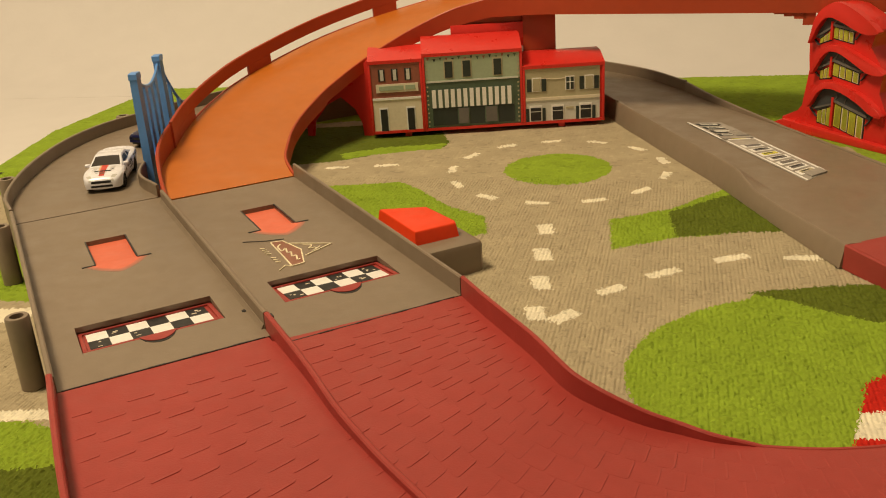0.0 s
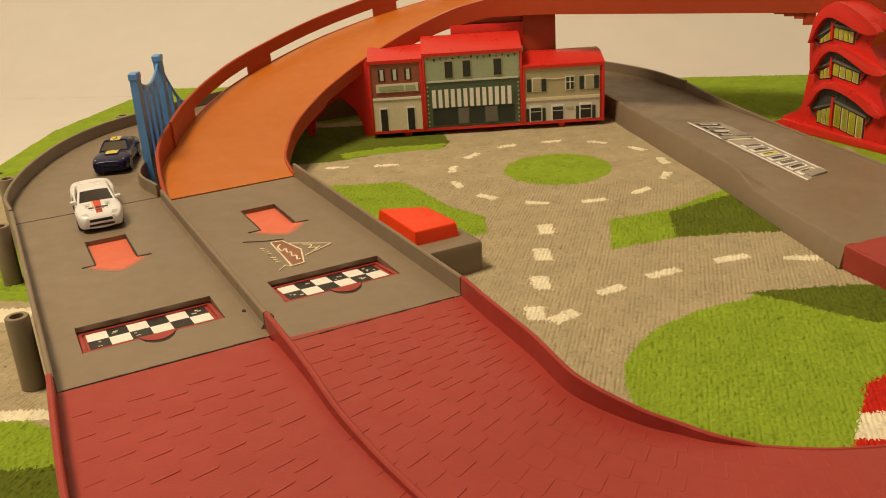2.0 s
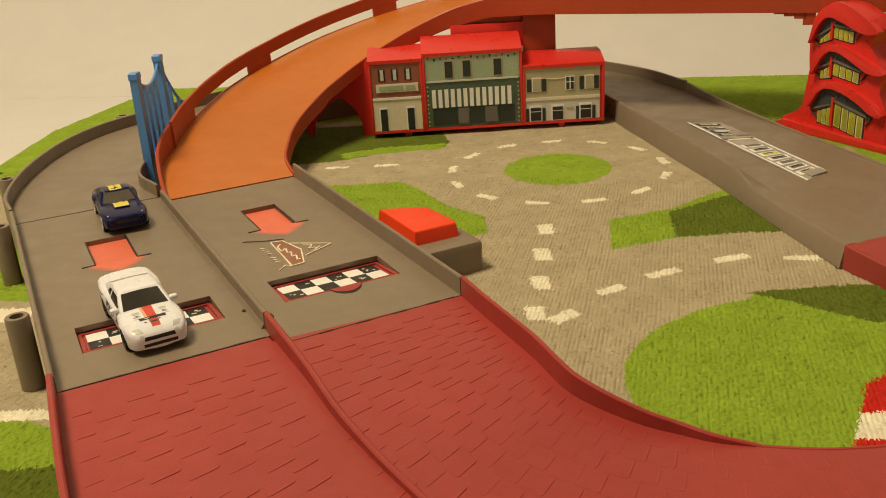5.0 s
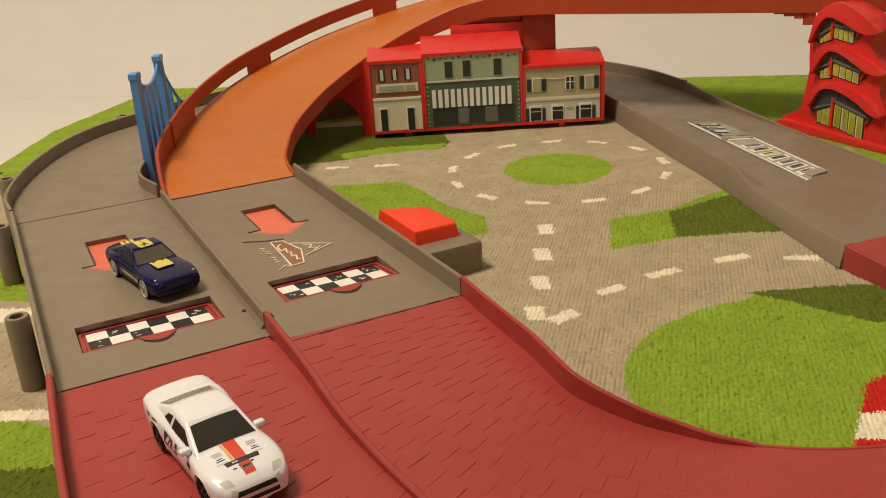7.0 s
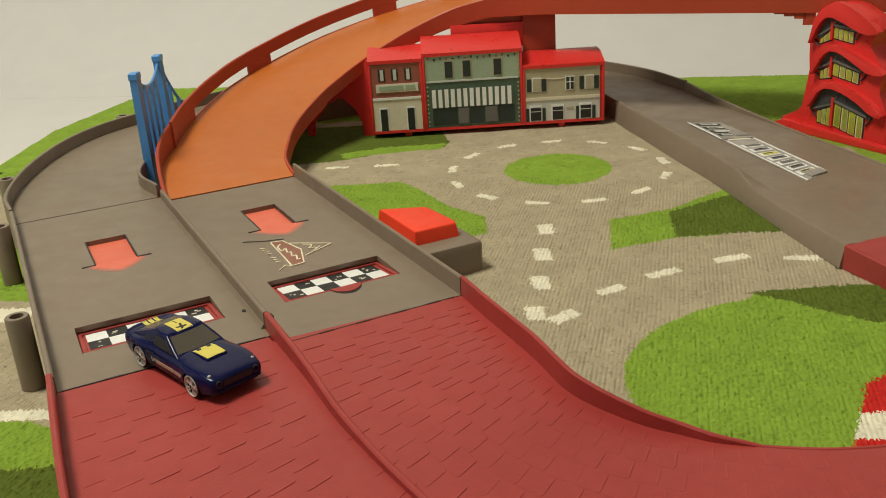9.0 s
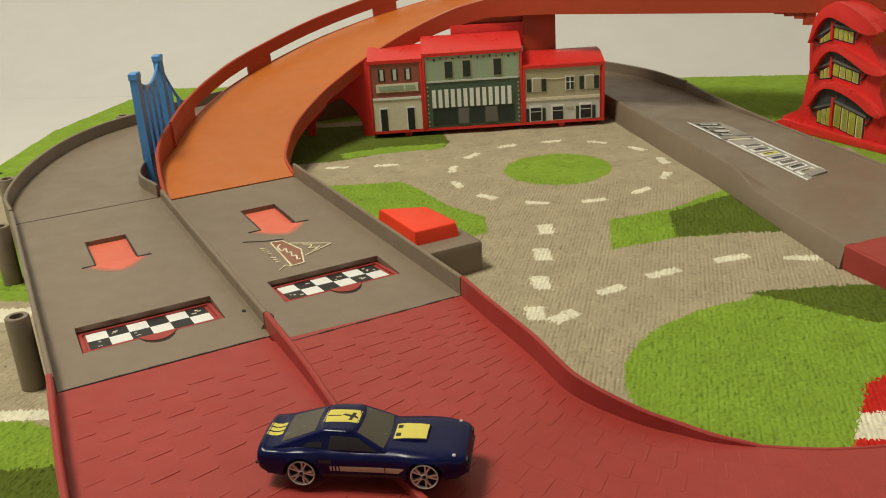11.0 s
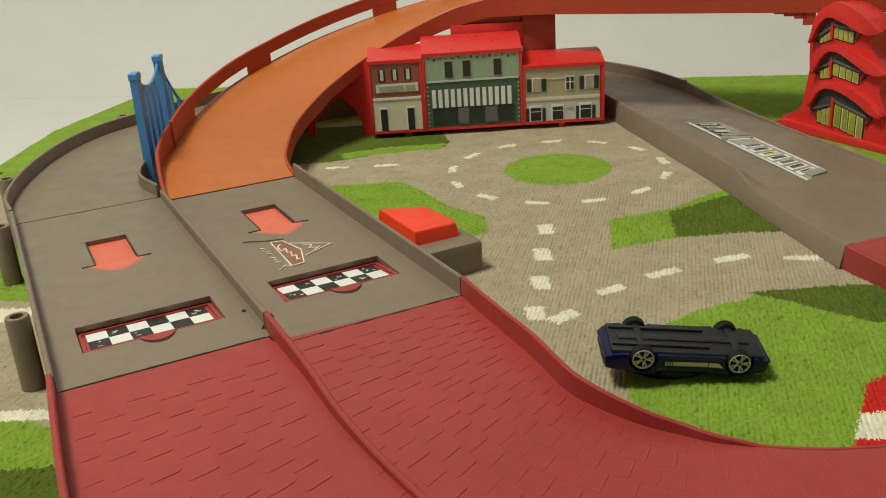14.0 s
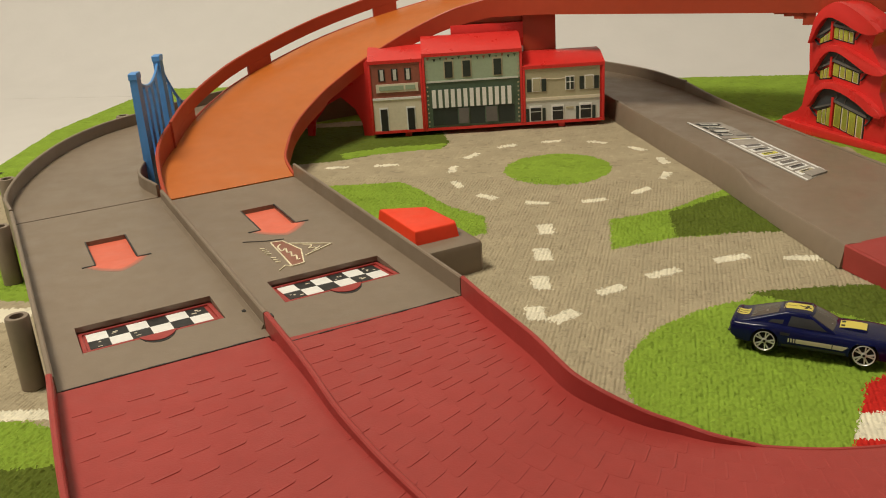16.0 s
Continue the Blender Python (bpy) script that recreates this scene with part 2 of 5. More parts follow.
SHADES = (1.0, 0.86, 1.09)
YARNS = [yarn(f"{n}_yarn" if k == 0 else f"{n}_yarn_{('dark', 'light')[k - 1]}", tuple(c * SHADES[k] for c in col), 0.0)
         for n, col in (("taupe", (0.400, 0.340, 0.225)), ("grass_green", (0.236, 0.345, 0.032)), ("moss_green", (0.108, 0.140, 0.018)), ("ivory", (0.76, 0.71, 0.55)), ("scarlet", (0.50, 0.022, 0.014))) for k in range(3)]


RUG_TURN = 0.265


def rug_patch(name, x0, x1, y0, y1, pitch, stitch, parent, groove=0.74):
    """A stretch of pile: parallel ribs of stitches with narrow uneven grooves between them."""
    nx, ny = int(round((x1 - x0) / pitch)) * 4, int(round((y1 - y0) / stitch)) * 2
    xs, ys = np.linspace(x0, x1, nx + 1), np.linspace(y0, y1, ny + 1)
    X, Y = np.meshgrid(xs, ys)
    rng = np.random.default_rng(int(pitch * 1e6) + nx)
    jx, jy = rng.normal(0, pitch * 0.06, X.shape), rng.normal(0, stitch * 0.16, X.shape)
    peak = np.zeros(X.shape)
    peak[:, 1::4] = peak[:, 3::4] = 0.93
    peak[:, 2::4] = 1.0
    peak[0::2, :] *= 0.90
    # how deep each groove runs drifts along its row
    depth = rng.normal(0, 1, (X.shape[0] + 8, X.shape[1]))
    depth = sum(depth[i:i + X.shape[0]] for i in range(8)) / math.sqrt(8)
    peak[:, 0::4] = np.clip(groove - (1 - groove) * 0.75 * depth, 0.15, 0.94)[:, 0::4]
    ca, sa = math.cos(RUG_TURN), math.sin(RUG_TURN)
    # the fields are tufted loosely: their ribs close up and single tufts stand out
    field = np.isin(rug_colour(X * ca + Y * sa, -X * sa + Y * ca, np.zeros(X.shape)), (1, 2))
    tuft = np.repeat(np.repeat(rng.normal(0, 1, (X.shape[0] // 2 + 1, X.shape[1] // 3 + 1)), 2, 0), 3, 1)[:X.shape[0], :X.shape[1]]
    peak = np.where(field, 0.35 + 0.65 * peak + 0.17 * np.clip(tuft, -2, 1.6), peak)
    pile_h = 0.0022 * min(1.0, (0.0023 / pitch) ** 1.5)
    Z = -pile_h + pile_h * peak * rng.uniform(0.84, 1.06, X.shape) + 0.0003 * np.sin(X * 97 + Y * 61) * np.sin(Y * 83)
    # a few loose loops stand proud
    Z += np.where((rng.random(X.shape) > 0.996) & (peak > 0.8), 0.0009, 0.0)
    edge = np.zeros(X.shape, bool)
    edge[0, :] = edge[-1, :] = edge[:, 0] = edge[:, -1] = True
    jx[edge] = jy[edge] = 0
    Z[edge] = -0.0009
    U, T2 = X + jx, Y + jy
    V = np.stack([U * ca + T2 * sa, -U * sa + T2 * ca, Z], -1).reshape(-1, 3)
    idx = np.arange((nx + 1) * (ny + 1)).reshape(ny + 1, nx + 1)
    F = np.stack([idx[:-1, :-1], idx[:-1, 1:], idx[1:, 1:], idx[1:, :-1]], -1).reshape(-1, 4)
    CU, CV = np.meshgrid((xs[:-1] + xs[1:]) / 2, (ys[:-1] + ys[1:]) / 2)
    CX, CY = CU * ca + CV * sa, -CU * sa + CV * ca
    wob = rng.normal(0, 0.45, (ny, nx))
    # shade of each stitch
    sh = rng.random((ny // 2 + 1, nx // 4 + 1))
    shade = np.where(sh > 0.93, 2, np.where(sh < 0.07, 1, 0))
    shade = np.repeat(np.repeat(shade, 2, 0), 4, 1)[:ny, :nx]
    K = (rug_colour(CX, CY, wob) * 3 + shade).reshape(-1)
    # the rug's outline at its far and left sides
    keep = ((CY < 1.076 - 0.217 * CX) & (CX > np.where(CY > 0.95, -0.40 + (CY - 0.95) * 0.25, -0.402))).reshape(-1)
    F, K = F[keep], K[keep]
    me = bpy.data.meshes.new(name)
    me.vertices.add(len(V))
    me.vertices.foreach_set("co", V.astype(np.float32).ravel())
    me.loops.add(F.size)
    me.loops.foreach_set("vertex_index", F.astype(np.int32).ravel())
    me.polygons.add(len(F))
    me.polygons.foreach_set("loop_start", (np.arange(len(F)) * 4).astype(np.int32))
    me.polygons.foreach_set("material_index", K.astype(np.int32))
    for y in YARNS:
        me.materials.append(y)
    me.polygons.foreach_set("use_smooth", np.ones(len(F), bool))
    me.update(calc_edges=True)
    me.validate()
    ob = new(name, me)
    ob.parent = parent
    return ob


def rug():
    rug_ob = thing("play_rug", "tufted road-map play rug with grey roads and green fields", "rug", kind="structure")
    rug_patch("pile", -0.66, 0.58, 0.660, 1.120, 0.0040, 0.0032, rug_ob, 0.88)
    rug_patch("pile", -0.58, 0.30, 0.420, 0.662, 0.0023, 0.0017, rug_ob, 0.79)
    rug_patch("pile", 0.298, 0.62, 0.300, 0.662, 0.0040, 0.0030, rug_ob)
    rug_patch("pile", -0.50, -0.342, 0.050, 0.422, 0.0040, 0.0030, rug_ob)
    rug_patch("pile", -0.344, -0.198, 0.050, 0.422, 0.0019, 0.0015, rug_ob, 0.80)
    rug_patch("pile", -0.20, 0.30, 0.200, 0.422, 0.0022, 0.0016, rug_ob, 0.74)
    part("backing", prism([(-0.40, 0.0), (0.72, 0.0), (0.72, 0.918), (-0.33, 1.143), (-0.40, 0.95)], -0.012, -0.0034), FLOOR, rug_ob)


rug()

# ---------------------------------------------------------------- start lanes
LANE_Z = 0.021
RAIL_Z = 0.031
N0, N1 = 0.377, 0.635


def start_lanes():
    th = thing("start_lanes", "grey-brown plastic double-lane toy track section with raised rails", "toy track")
    # floors, cut out round the plates and the arrows
    for t0, t1, name in ((0.0, 0.0945, "lane_floor"), (0.0945, 0.1885, "lane_floor")):
        right = t0 > 0.05
        pt0, pt1 = (0.1115, 0.1755) if right else (0.0140, 0.0807)
        pn0, pn1 = 0.4092, 0.4405
        top_n = 0.622 if right else N1
        low_n = 0.366 if right else N0
        bm = bmesh.new()
        a0, a1, b0, b1 = (0.1332, 0.1560, 0.5225, 0.5685) if right else (0.0352, 0.0590, 0.5230, 0.5690)
        cells_t = sorted({t0, t1, pt0, pt1, a0, a1})
        cells_n = sorted({low_n, top_n, pn0, pn1, b0, b1})
        for ta, tb in zip(cells_t, cells_t[1:]):
            for na, nb in zip(cells_n, cells_n[1:]):
                tm, nm = (ta + tb) / 2, (na + nb) / 2
                if (pt0 < tm < pt1 and pn0 < nm < pn1) or (a0 < tm < a1 and b0 < nm < b1):
                    continue
                q = [W(ta, na), W(tb, na), W(tb, nb), W(ta, nb)]
                prism(q, LANE_Z - 0.003, LANE_Z, bm=bm)
        bmesh.ops.remove_doubles(bm, verts=bm.verts, dist=1e-5)
        inner = [f for f in bm.faces if abs(f.normal.z) < 0.5 and all(len(e.link_faces) > 2 for e in f.edges)]
        bmesh.ops.delete(bm, geom=inner, context="FACES_ONLY")
        part(name, bm, GREY, th)
        # the dark gap where the red section hooks on
        part("joint_gap", box((t0 + 0.0015, low_n - 0.0004, LANE_Z - 0.002), (t1 - 0.0035, low_n + 0.0003, LANE_Z + 0.00015), m=Matrix.Rotation(TURN, 4, "Z")), BLACK, th)
        for k in range(4):
            a = t0 + (t1 - t0) * (0.2 + 0.2 * k)
            part("hook_slot", box((a, low_n - 0.0007, LANE_Z - 0.002), (a + 0.0075, low_n + 0.0003, LANE_Z + 0.0003), m=Matrix.Rotation(TURN, 4, "Z")), BLACK, th)
        # recessed tray with its chequered plate, sloping down to the far side
        tilt = Matrix.Rotation(TURN, 4, "Z") @ Matrix.Translation((0, pn0, LANE_Z - 0.0009)) @ Matrix.Rotation(-0.105, 4, "X")
        d = pn1 - pn0
        tray = part("plate_frame", box((pt0 - 0.0004, -0.0004, -0.0024), (pt1 + 0.0004, d + 0.001, -0.0002), m=tilt), RED_TRACK, th, "red finish-line plate in a recess")
        w = (pt1 - pt0 - 0.0085) / 6
        h = (d - 0.0076) / 2
        rng = random.Random(7 + right)
        for i in range(6):
            for j in range(2):
                x0, y0 = pt0 + 0.0040 + i * w, 0.0048 + j * h
                sq = part("chequer", box((x0, y0, -0.0004), (x0 + w, y0 + h, 0.0001), m=tilt), WHITE_INK if (i + j) % 2 else BLACK_INK, tray)
                if (i + j) % 2 == 0 and rng.random() < 0.5:
                    bm = bmesh.new()
                    for _ in range(rng.randint(2, 4)):
                        x, y = x0 + w * rng.uniform(0.15, 0.7), y0 + h * rng.uniform(0.1, 0.75)
                        a, b2 = w * rng.uniform(0.08, 0.25), h * rng.uniform(0.05, 0.16)
                        box((x, y, 0.0), (x + a, y + b2, 0.00022), bm=bm, m=tilt)
                    part("scuff", bm, BLACK_INK if (i + j) % 2 else CREAM_INK, tray)
        rim = bmesh.new()
        for lo, hi in (((pt0 + 0.0004, 0.0004), (pt1 - 0.0004, 0.0024)), ((pt0 + 0.0004, d - 0.0026), (pt1 - 0.0004, d - 0.0008)),
                       ((pt0 + 0.0004, 0.0024), (pt0 + 0.0026, d - 0.0026)), ((pt1 - 0.0026, 0.0024), (pt1 - 0.0004, d - 0.0026))):
            box((*lo, -0.0004), (*hi, 0.0009), 0.0004, bm=rim, m=tilt)
        part("rim", rim, RED_TRACK, tray)
        tc = (pt0 + pt1) / 2 + 0.001
        tab = [(tc - 0.0085, pn0 + 0.001)] + [(tc - 0.0085 + 0.017 * k / 10, pn0 - 0.0086 * math.sin(math.pi * k / 10) ** 0.6) for k in range(11)] + [(tc + 0.0085, pn0 + 0.001)]
        # flat black half-moon painted as the shade below the thumb tab
        part("thumb_notch", prism([W(*p) for p in tab], LANE_Z - 0.001, LANE_Z + 0.0002), BLACK, th)
        tab = [(tc - 0.0085, pn0 + 0.001)] + [(tc - 0.0085 + 0.017 * k / 10, pn0 - 0.0066 * math.sin(math.pi * k / 10) ** 0.7) for k in range(11)] + [(tc + 0.0085, pn0 + 0.001)]
        part("thumb_tab", prism([W(*p) for p in tab], LANE_Z - 0.001, LANE_Z + 0.0005), RED_TRACK, tray)
        # sunk arrow: a shaft well, a printed shaft and a spread head
        part("arrow_well", box((a0 - 0.001, b0 - 0.001, LANE_Z - 0.005), (a1 + 0.001, b1 + 0.001, LANE_Z - 0.003), m=Matrix.Rotation(TURN, 4, "Z")), ARROW_INK, th, "salmon printed arrow shaft in a recess")
        ac = (a0 + a1) / 2
        for k, ink in enumerate(ARROW_FADE):
            g = 1.0 - 0.085 * k
            head = [(ac - 0.0115, b0 + 0.0006), (ac + 0.0115, b0 + 0.0006)]
            head += [(ac + 0.0172 * g * math.copysign(abs(math.cos(math.pi * i / 12)) ** 1.5, math.cos(math.pi * i / 12)), b0 - 0.0180 * g * math.sin(math.pi * i / 12) ** 1.5) for i in range(13)]
            part("arrow_head", prism([W(*p) for p in head], LANE_Z - 0.001, LANE_Z + 0.00006 + 0.00002 * k), ink, th, "salmon arrow head with a faded edge")
        for s in (-1, 1):
            e0, e1 = sorted((ac + s * 0.0117, ac + s * 0.0195))
            part("arrow_slot", box((e0, b0 - 0.0005, LANE_Z - 0.001), (e1, b0 + 0.0008, LANE_Z + 0.0004), m=Matrix.Rotation(TURN, 4, "Z")), BLACK, th)
            f0 = a0 if s < 0 else a1
            part("arrow_slot", box((f0 - 0.00055, b0 - 0.0002, LANE_Z - 0.001), (f0 + 0.00035, b1, LANE_Z + 0.00012), m=Matrix.Rotation(TURN, 4, "Z")), BLACK, th)
    # rails and divider
    part("side_rail", wall_along([W(0, N1), W(0, 0.52), W(0, N0 + 0.012), W(0.0, N0)], 0.0026, lambda i: RAIL_Z - 0.002 * (i == 3), lambda i: 0.0), GREY, th)
    part("side_rail", wall_along([W(0.1885, 0.622), W(0.1885, 0.5), W(0.1885, 0.366)], 0.0024, lambda i: RAIL_Z, lambda i: 0.0, side=-1), GREY, th)
    part("divider", wall_along([W(0.0924, 0.622), W(0.0929, 0.5), W(0.0934, 0.385)], 0.0024, lambda i: RAIL_Z - 0.001, lambda i: 0.012, side=-1), GREY, th)
    part("divider_foot", loft([[W(t + c, n, LANE_Z + z) for t, z in ((-0.0019, -0.0002), (-0.0012, 0.0005), (-0.0003, 0.0022), (0.0026, 0.0022), (0.0035, 0.0005), (0.0042, -0.0002))] for n, c in ((0.622, 0.0924), (0.5, 0.0929), (0.386, 0.0934))]), GREY, th)
    part("divider_slot", box((0.0950, 0.3815, LANE_Z), (0.0975, 0.3850, LANE_Z + 0.0075), m=Matrix.Rotation(TURN, 4, "Z")), BLACK, th)
    part("peg_hole", loft([[W(0.0906 + 0.0011 * math.cos(a), 0.4115 + 0.0016 * math.sin(a), z) for a in [math.tau * k / 12 for k in range(12)]] for z in (LANE_Z, LANE_Z + 0.0002)]), BLACK, th)
    # sockets on the outer side
    for n in (0.588, 0.437):
        c = W(-0.0092, n - 0.004)
        rings = []
        for z, rr in ((0.0, 0.0056), (0.036, 0.0056), (0.0370, 0.0051), (0.0370, 0.0032), (0.030, 0.0030)):
            rings.append([c + Vector((rr * math.cos(math.tau * k / 20), rr * math.sin(math.tau * k / 20), z)) for k in range(20)])
        part("socket_post", loft(rings), GREY, th, "hollow grey socket post")
    return th


start_lanes()


# ---------------------------------------------------------------- curved grey road round the back
def back_road():
    th = thing("back_road", "grey-brown plastic curved toy road with low rails", "toy track")
    a = W(0, N1 + 0.0014)
    b = W(0.0925, N1 + 0.0014)
    outer = spline([(a.x, a.y, LANE_Z), (-0.300, 0.606, LANE_Z), (-0.3145, 0.670, LANE_Z), (-0.318, 0.742, LANE_Z), (-0.309, 0.800, LANE_Z), (-0.285, 0.850, LANE_Z),
                    (-0.215, 0.945, 0.021), (-0.09, 1.03, 0.019), (0.06, 1.055, 0.017), (0.165, 1.03, 0.015), (0.222, 0.966, 0.013), (0.251, 0.893, 0.011)], 70)
    inner = spline([(b.x, b.y, LANE_Z), (-0.222, 0.648, LANE_Z), (-0.228, 0.70, LANE_Z), (-0.226, 0.75, LANE_Z), (-0.215, 0.79, LANE_Z), (-0.190, 0.832, LANE_Z),
                    (-0.13, 0.90, 0.021), (-0.04, 0.948, 0.019), (0.05, 0.955, 0.017), (0.12, 0.93, 0.015), (0.158, 0.885, 0.013), (0.172, 0.83, 0.011)], 70)
    part("road_floor", sheet(outer, inner, 0.003), GREY, th)
    part("outer_rail", wall_along(outer, 0.0024, lambda i: outer[i].z + (0.0105 if i < 60 else 0.0105), lambda i: 0.0, side=-1), GREY, th)
    part("inner_rail", wall_along(inner, 0.0024, lambda i: inner[i].z + 0.009, lambda i: 0.0, side=1), GREY, th)
    for k in (6, 20):
        p = outer[k]
        q = (outer[k + 1] - outer[k - 1]).normalized()
        c = Vector((p.x, p.y, 0)) + Vector((-q.y, q.x, 0)) * 0.0078
        rings = [[c + Vector((rr * math.cos(math.tau * j / 20), rr * math.sin(math.tau * j / 20), z)) for j in range(20)] for z, rr in ((0, 0.0062), (0.030, 0.0062), (0.0312, 0.0056), (0.0312, 0.0036), (0.026, 0.0034))]
        part("socket_post", loft(rings), GREY, th, "hollow grey socket post")


back_road()


def side_road():
    th = thing("side_road", "grey-brown plastic toy road with sticker and sloping sides", "toy track")
    outer = spline([(0.251, 0.893, 0.011), (0.262, 0.83, 0.011), (0.286, 0.737, 0.011), (0.302, 0.665, 0.011), (0.318, 0.58, 0.012), (0.330, 0.490, 0.014)], 40)
    inner = spline([(0.172, 0.83, 0.011), (0.180, 0.778, 0.011), (0.192, 0.70, 0.011), (0.205, 0.62, 0.011), (0.214, 0.54, 0.012), (0.224, 0.462, 0.014)], 40)
    part("road_floor", sheet(outer, inner, 0.003), GREY, th)
    part("outer_rail", wall_along(outer, 0.0024, lambda i: outer[i].z + 0.0095 * max(0.12, 1 - i / 18), lambda i: 0.0, side=-1), GREY, th)
    rings = []
    for i, p in enumerate(inner):
        q = inner[min(i + 1, 39)] - inner[max(i - 1, 0)]
        s = Vector((q.y, -q.x, 0)).normalized()
        up = 0.0075 * min(1.0, max(0.0, (27.5 - i) / 3.0)) if i > 24 else 0.0075
        z = p.z + 0.0003 + up
        rings.append([p + s * -0.010 + Vector((0, 0, 0.0004)), Vector((p.x, p.y, z)) - s * 0.002, Vector((p.x, p.y, z)) + s * 0.0006, Vector((p.x, p.y, z - 0.001)) + s * 0.0016, Vector((p.x, p.y, 0)) + s * 0.004, Vector((p.x, p.y, 0))])
    part("inner_kerb", loft(rings), GREY, th)
    return outer, inner


side_road()


# ---------------------------------------------------------------- red brick-patterned bend
def red_lines():
    a, b = W(-0.0005, N0 - 0.0010), W(0.1885, 0.3650)
    inner = spline([(b.x, b.y, .021), (0.0165, 0.3885, .0208), (0.0255, 0.3675, .0205), (0.0357, 0.345, .0195), (0.0457, 0.3215, .0170), (0.0555, 0.3115, .0145), (0.0660, 0.3040, .0125), (0.0755, 0.2985, .0110),
                    (0.0850, 0.2945, .0100), (0.0945, 0.2885, .0100), (0.1035, 0.2850, .0100), (0.1235, 0.2800, .0100), (0.143, 0.2775, .0100), (0.168, 0.280, .0100), (0.205, 0.298, .010), (0.233, 0.345, .011), (0.240, 0.40, .012), (0.224, 0.462, .014)], 120)
    outer = spline([(a.x, a.y, .021), (-0.148, 0.294, .021), (-0.128, 0.250, .0205), (-0.105, 0.205, .020), (-0.075, 0.160, .019), (-0.03, 0.122, .018), (0.04, 0.098, .016), (0.12, 0.092, .015), (0.20, 0.105, .014), (0.27, 0.15, .013), (0.318, 0.23, .012), (0.338, 0.33, .012), (0.338, 0.41, .013), (0.330, 0.490, .014)], 120)
    return inner, outer


def red_bend():
    th = thing("red_bend", "brick-red plastic toy track bend with embossed shingle pattern", "toy track")
    inner, outer = red_lines()
    part("bend_floor", sheet(outer, inner, 0.003, cols=14, rise=lambda k, s: 0.0016 * math.sin(math.pi * s) * min(1, k / 20)), RED_TRACK, th)
    q = [W(0.0, 0.3762), W(0.0925, 0.3762), W(0.0925, 0.3700), W(0.0, 0.3755)]
    part("bend_lip", prism(q, LANE_Z - 0.004, LANE_Z - 0.00005), RED_TRACK, th)
    top = lambda i: inner[i].z + 0.0105 * max(0.0, min(1.0, (47 - i) / 22.0)) ** 0.8 + 0.0002
    part("inner_rail", wall_along(inner, 0.0022, top, lambda i: 0.0, side=-1), RED_TRACK, th)
    part("outer_rail", wall_along(outer, 0.0026, lambda i: outer[i].z + 0.0100, lambda i: 0.0, side=1), RED_TRACK, th)
    mid = spline([W(0.0934, 0.3835), (-0.0622, 0.338, 0), (-0.0465, 0.304, 0), (-0.0325, 0.2785, 0), (-0.0215, 0.2610, 0), (-0.009, 0.243, 0), (0.006, 0.226, 0)], 40)
    part("divider", wall_along(mid, 0.0026, lambda i: 0.0305 - 0.0095 * (i / 39) ** 1.3, lambda i: 0.010, side=-1), RED_TRACK, th)
    return th


red_bend()


# ---------------------------------------------------------------- orange ramp
RC = (0.03, 0.72)
RI, RW = 0.15, 0.088
RISE = [(-30, .0215), (-18, .0235), (-8, .0265), (0, .030), (12, .036), (23, .043), (40, .058), (55, .073), (70, .087), (87, .101), (100, .108), (120, .110), (180, .110)]


def rise_at(a):
    for (a0, z0), (a1, z1) in zip(RISE, RISE[1:]):
        if a <= a1:
            return z0 + (z1 - z0) * (a - a0) / (a1 - a0)
    return RISE[-1][1]


def ramp_lines():
    """Inner and outer floor edges of the climbing bend."""
    inn = [W(0.1885, 0.6234, 0.0215), Vector((-0.1115, 0.656, 0.0225)), Vector((-0.119, 0.685, .0245))]
    out = [W(0.0970, 0.6234, 0.0215), Vector((-0.205, 0.650, 0.0235)), Vector((-0.211, 0.678, 0.0265))]
    for a in range(0, 121, 5):
        c, s = -math.cos(radians(a)), math.sin(radians(a))
        z = rise_at(a)
        inn.append(Vector((RC[0] + RI * c, RC[1] + RI * s, z)))
        out.append(Vector((RC[0] + (RI + RW) * c, RC[1] + (RI + RW) * s, z + 0.004 + 0.006 * min(1, a / 25))))
    d = Vector((math.cos(radians(-25)), math.sin(radians(-25)), 0))
    for k in (0.06, 0.12, 0.18, 0.24, 0.30):
        inn.append(inn[27] + d * k)
        out.append(out[27] + d * k)
    return inn, out


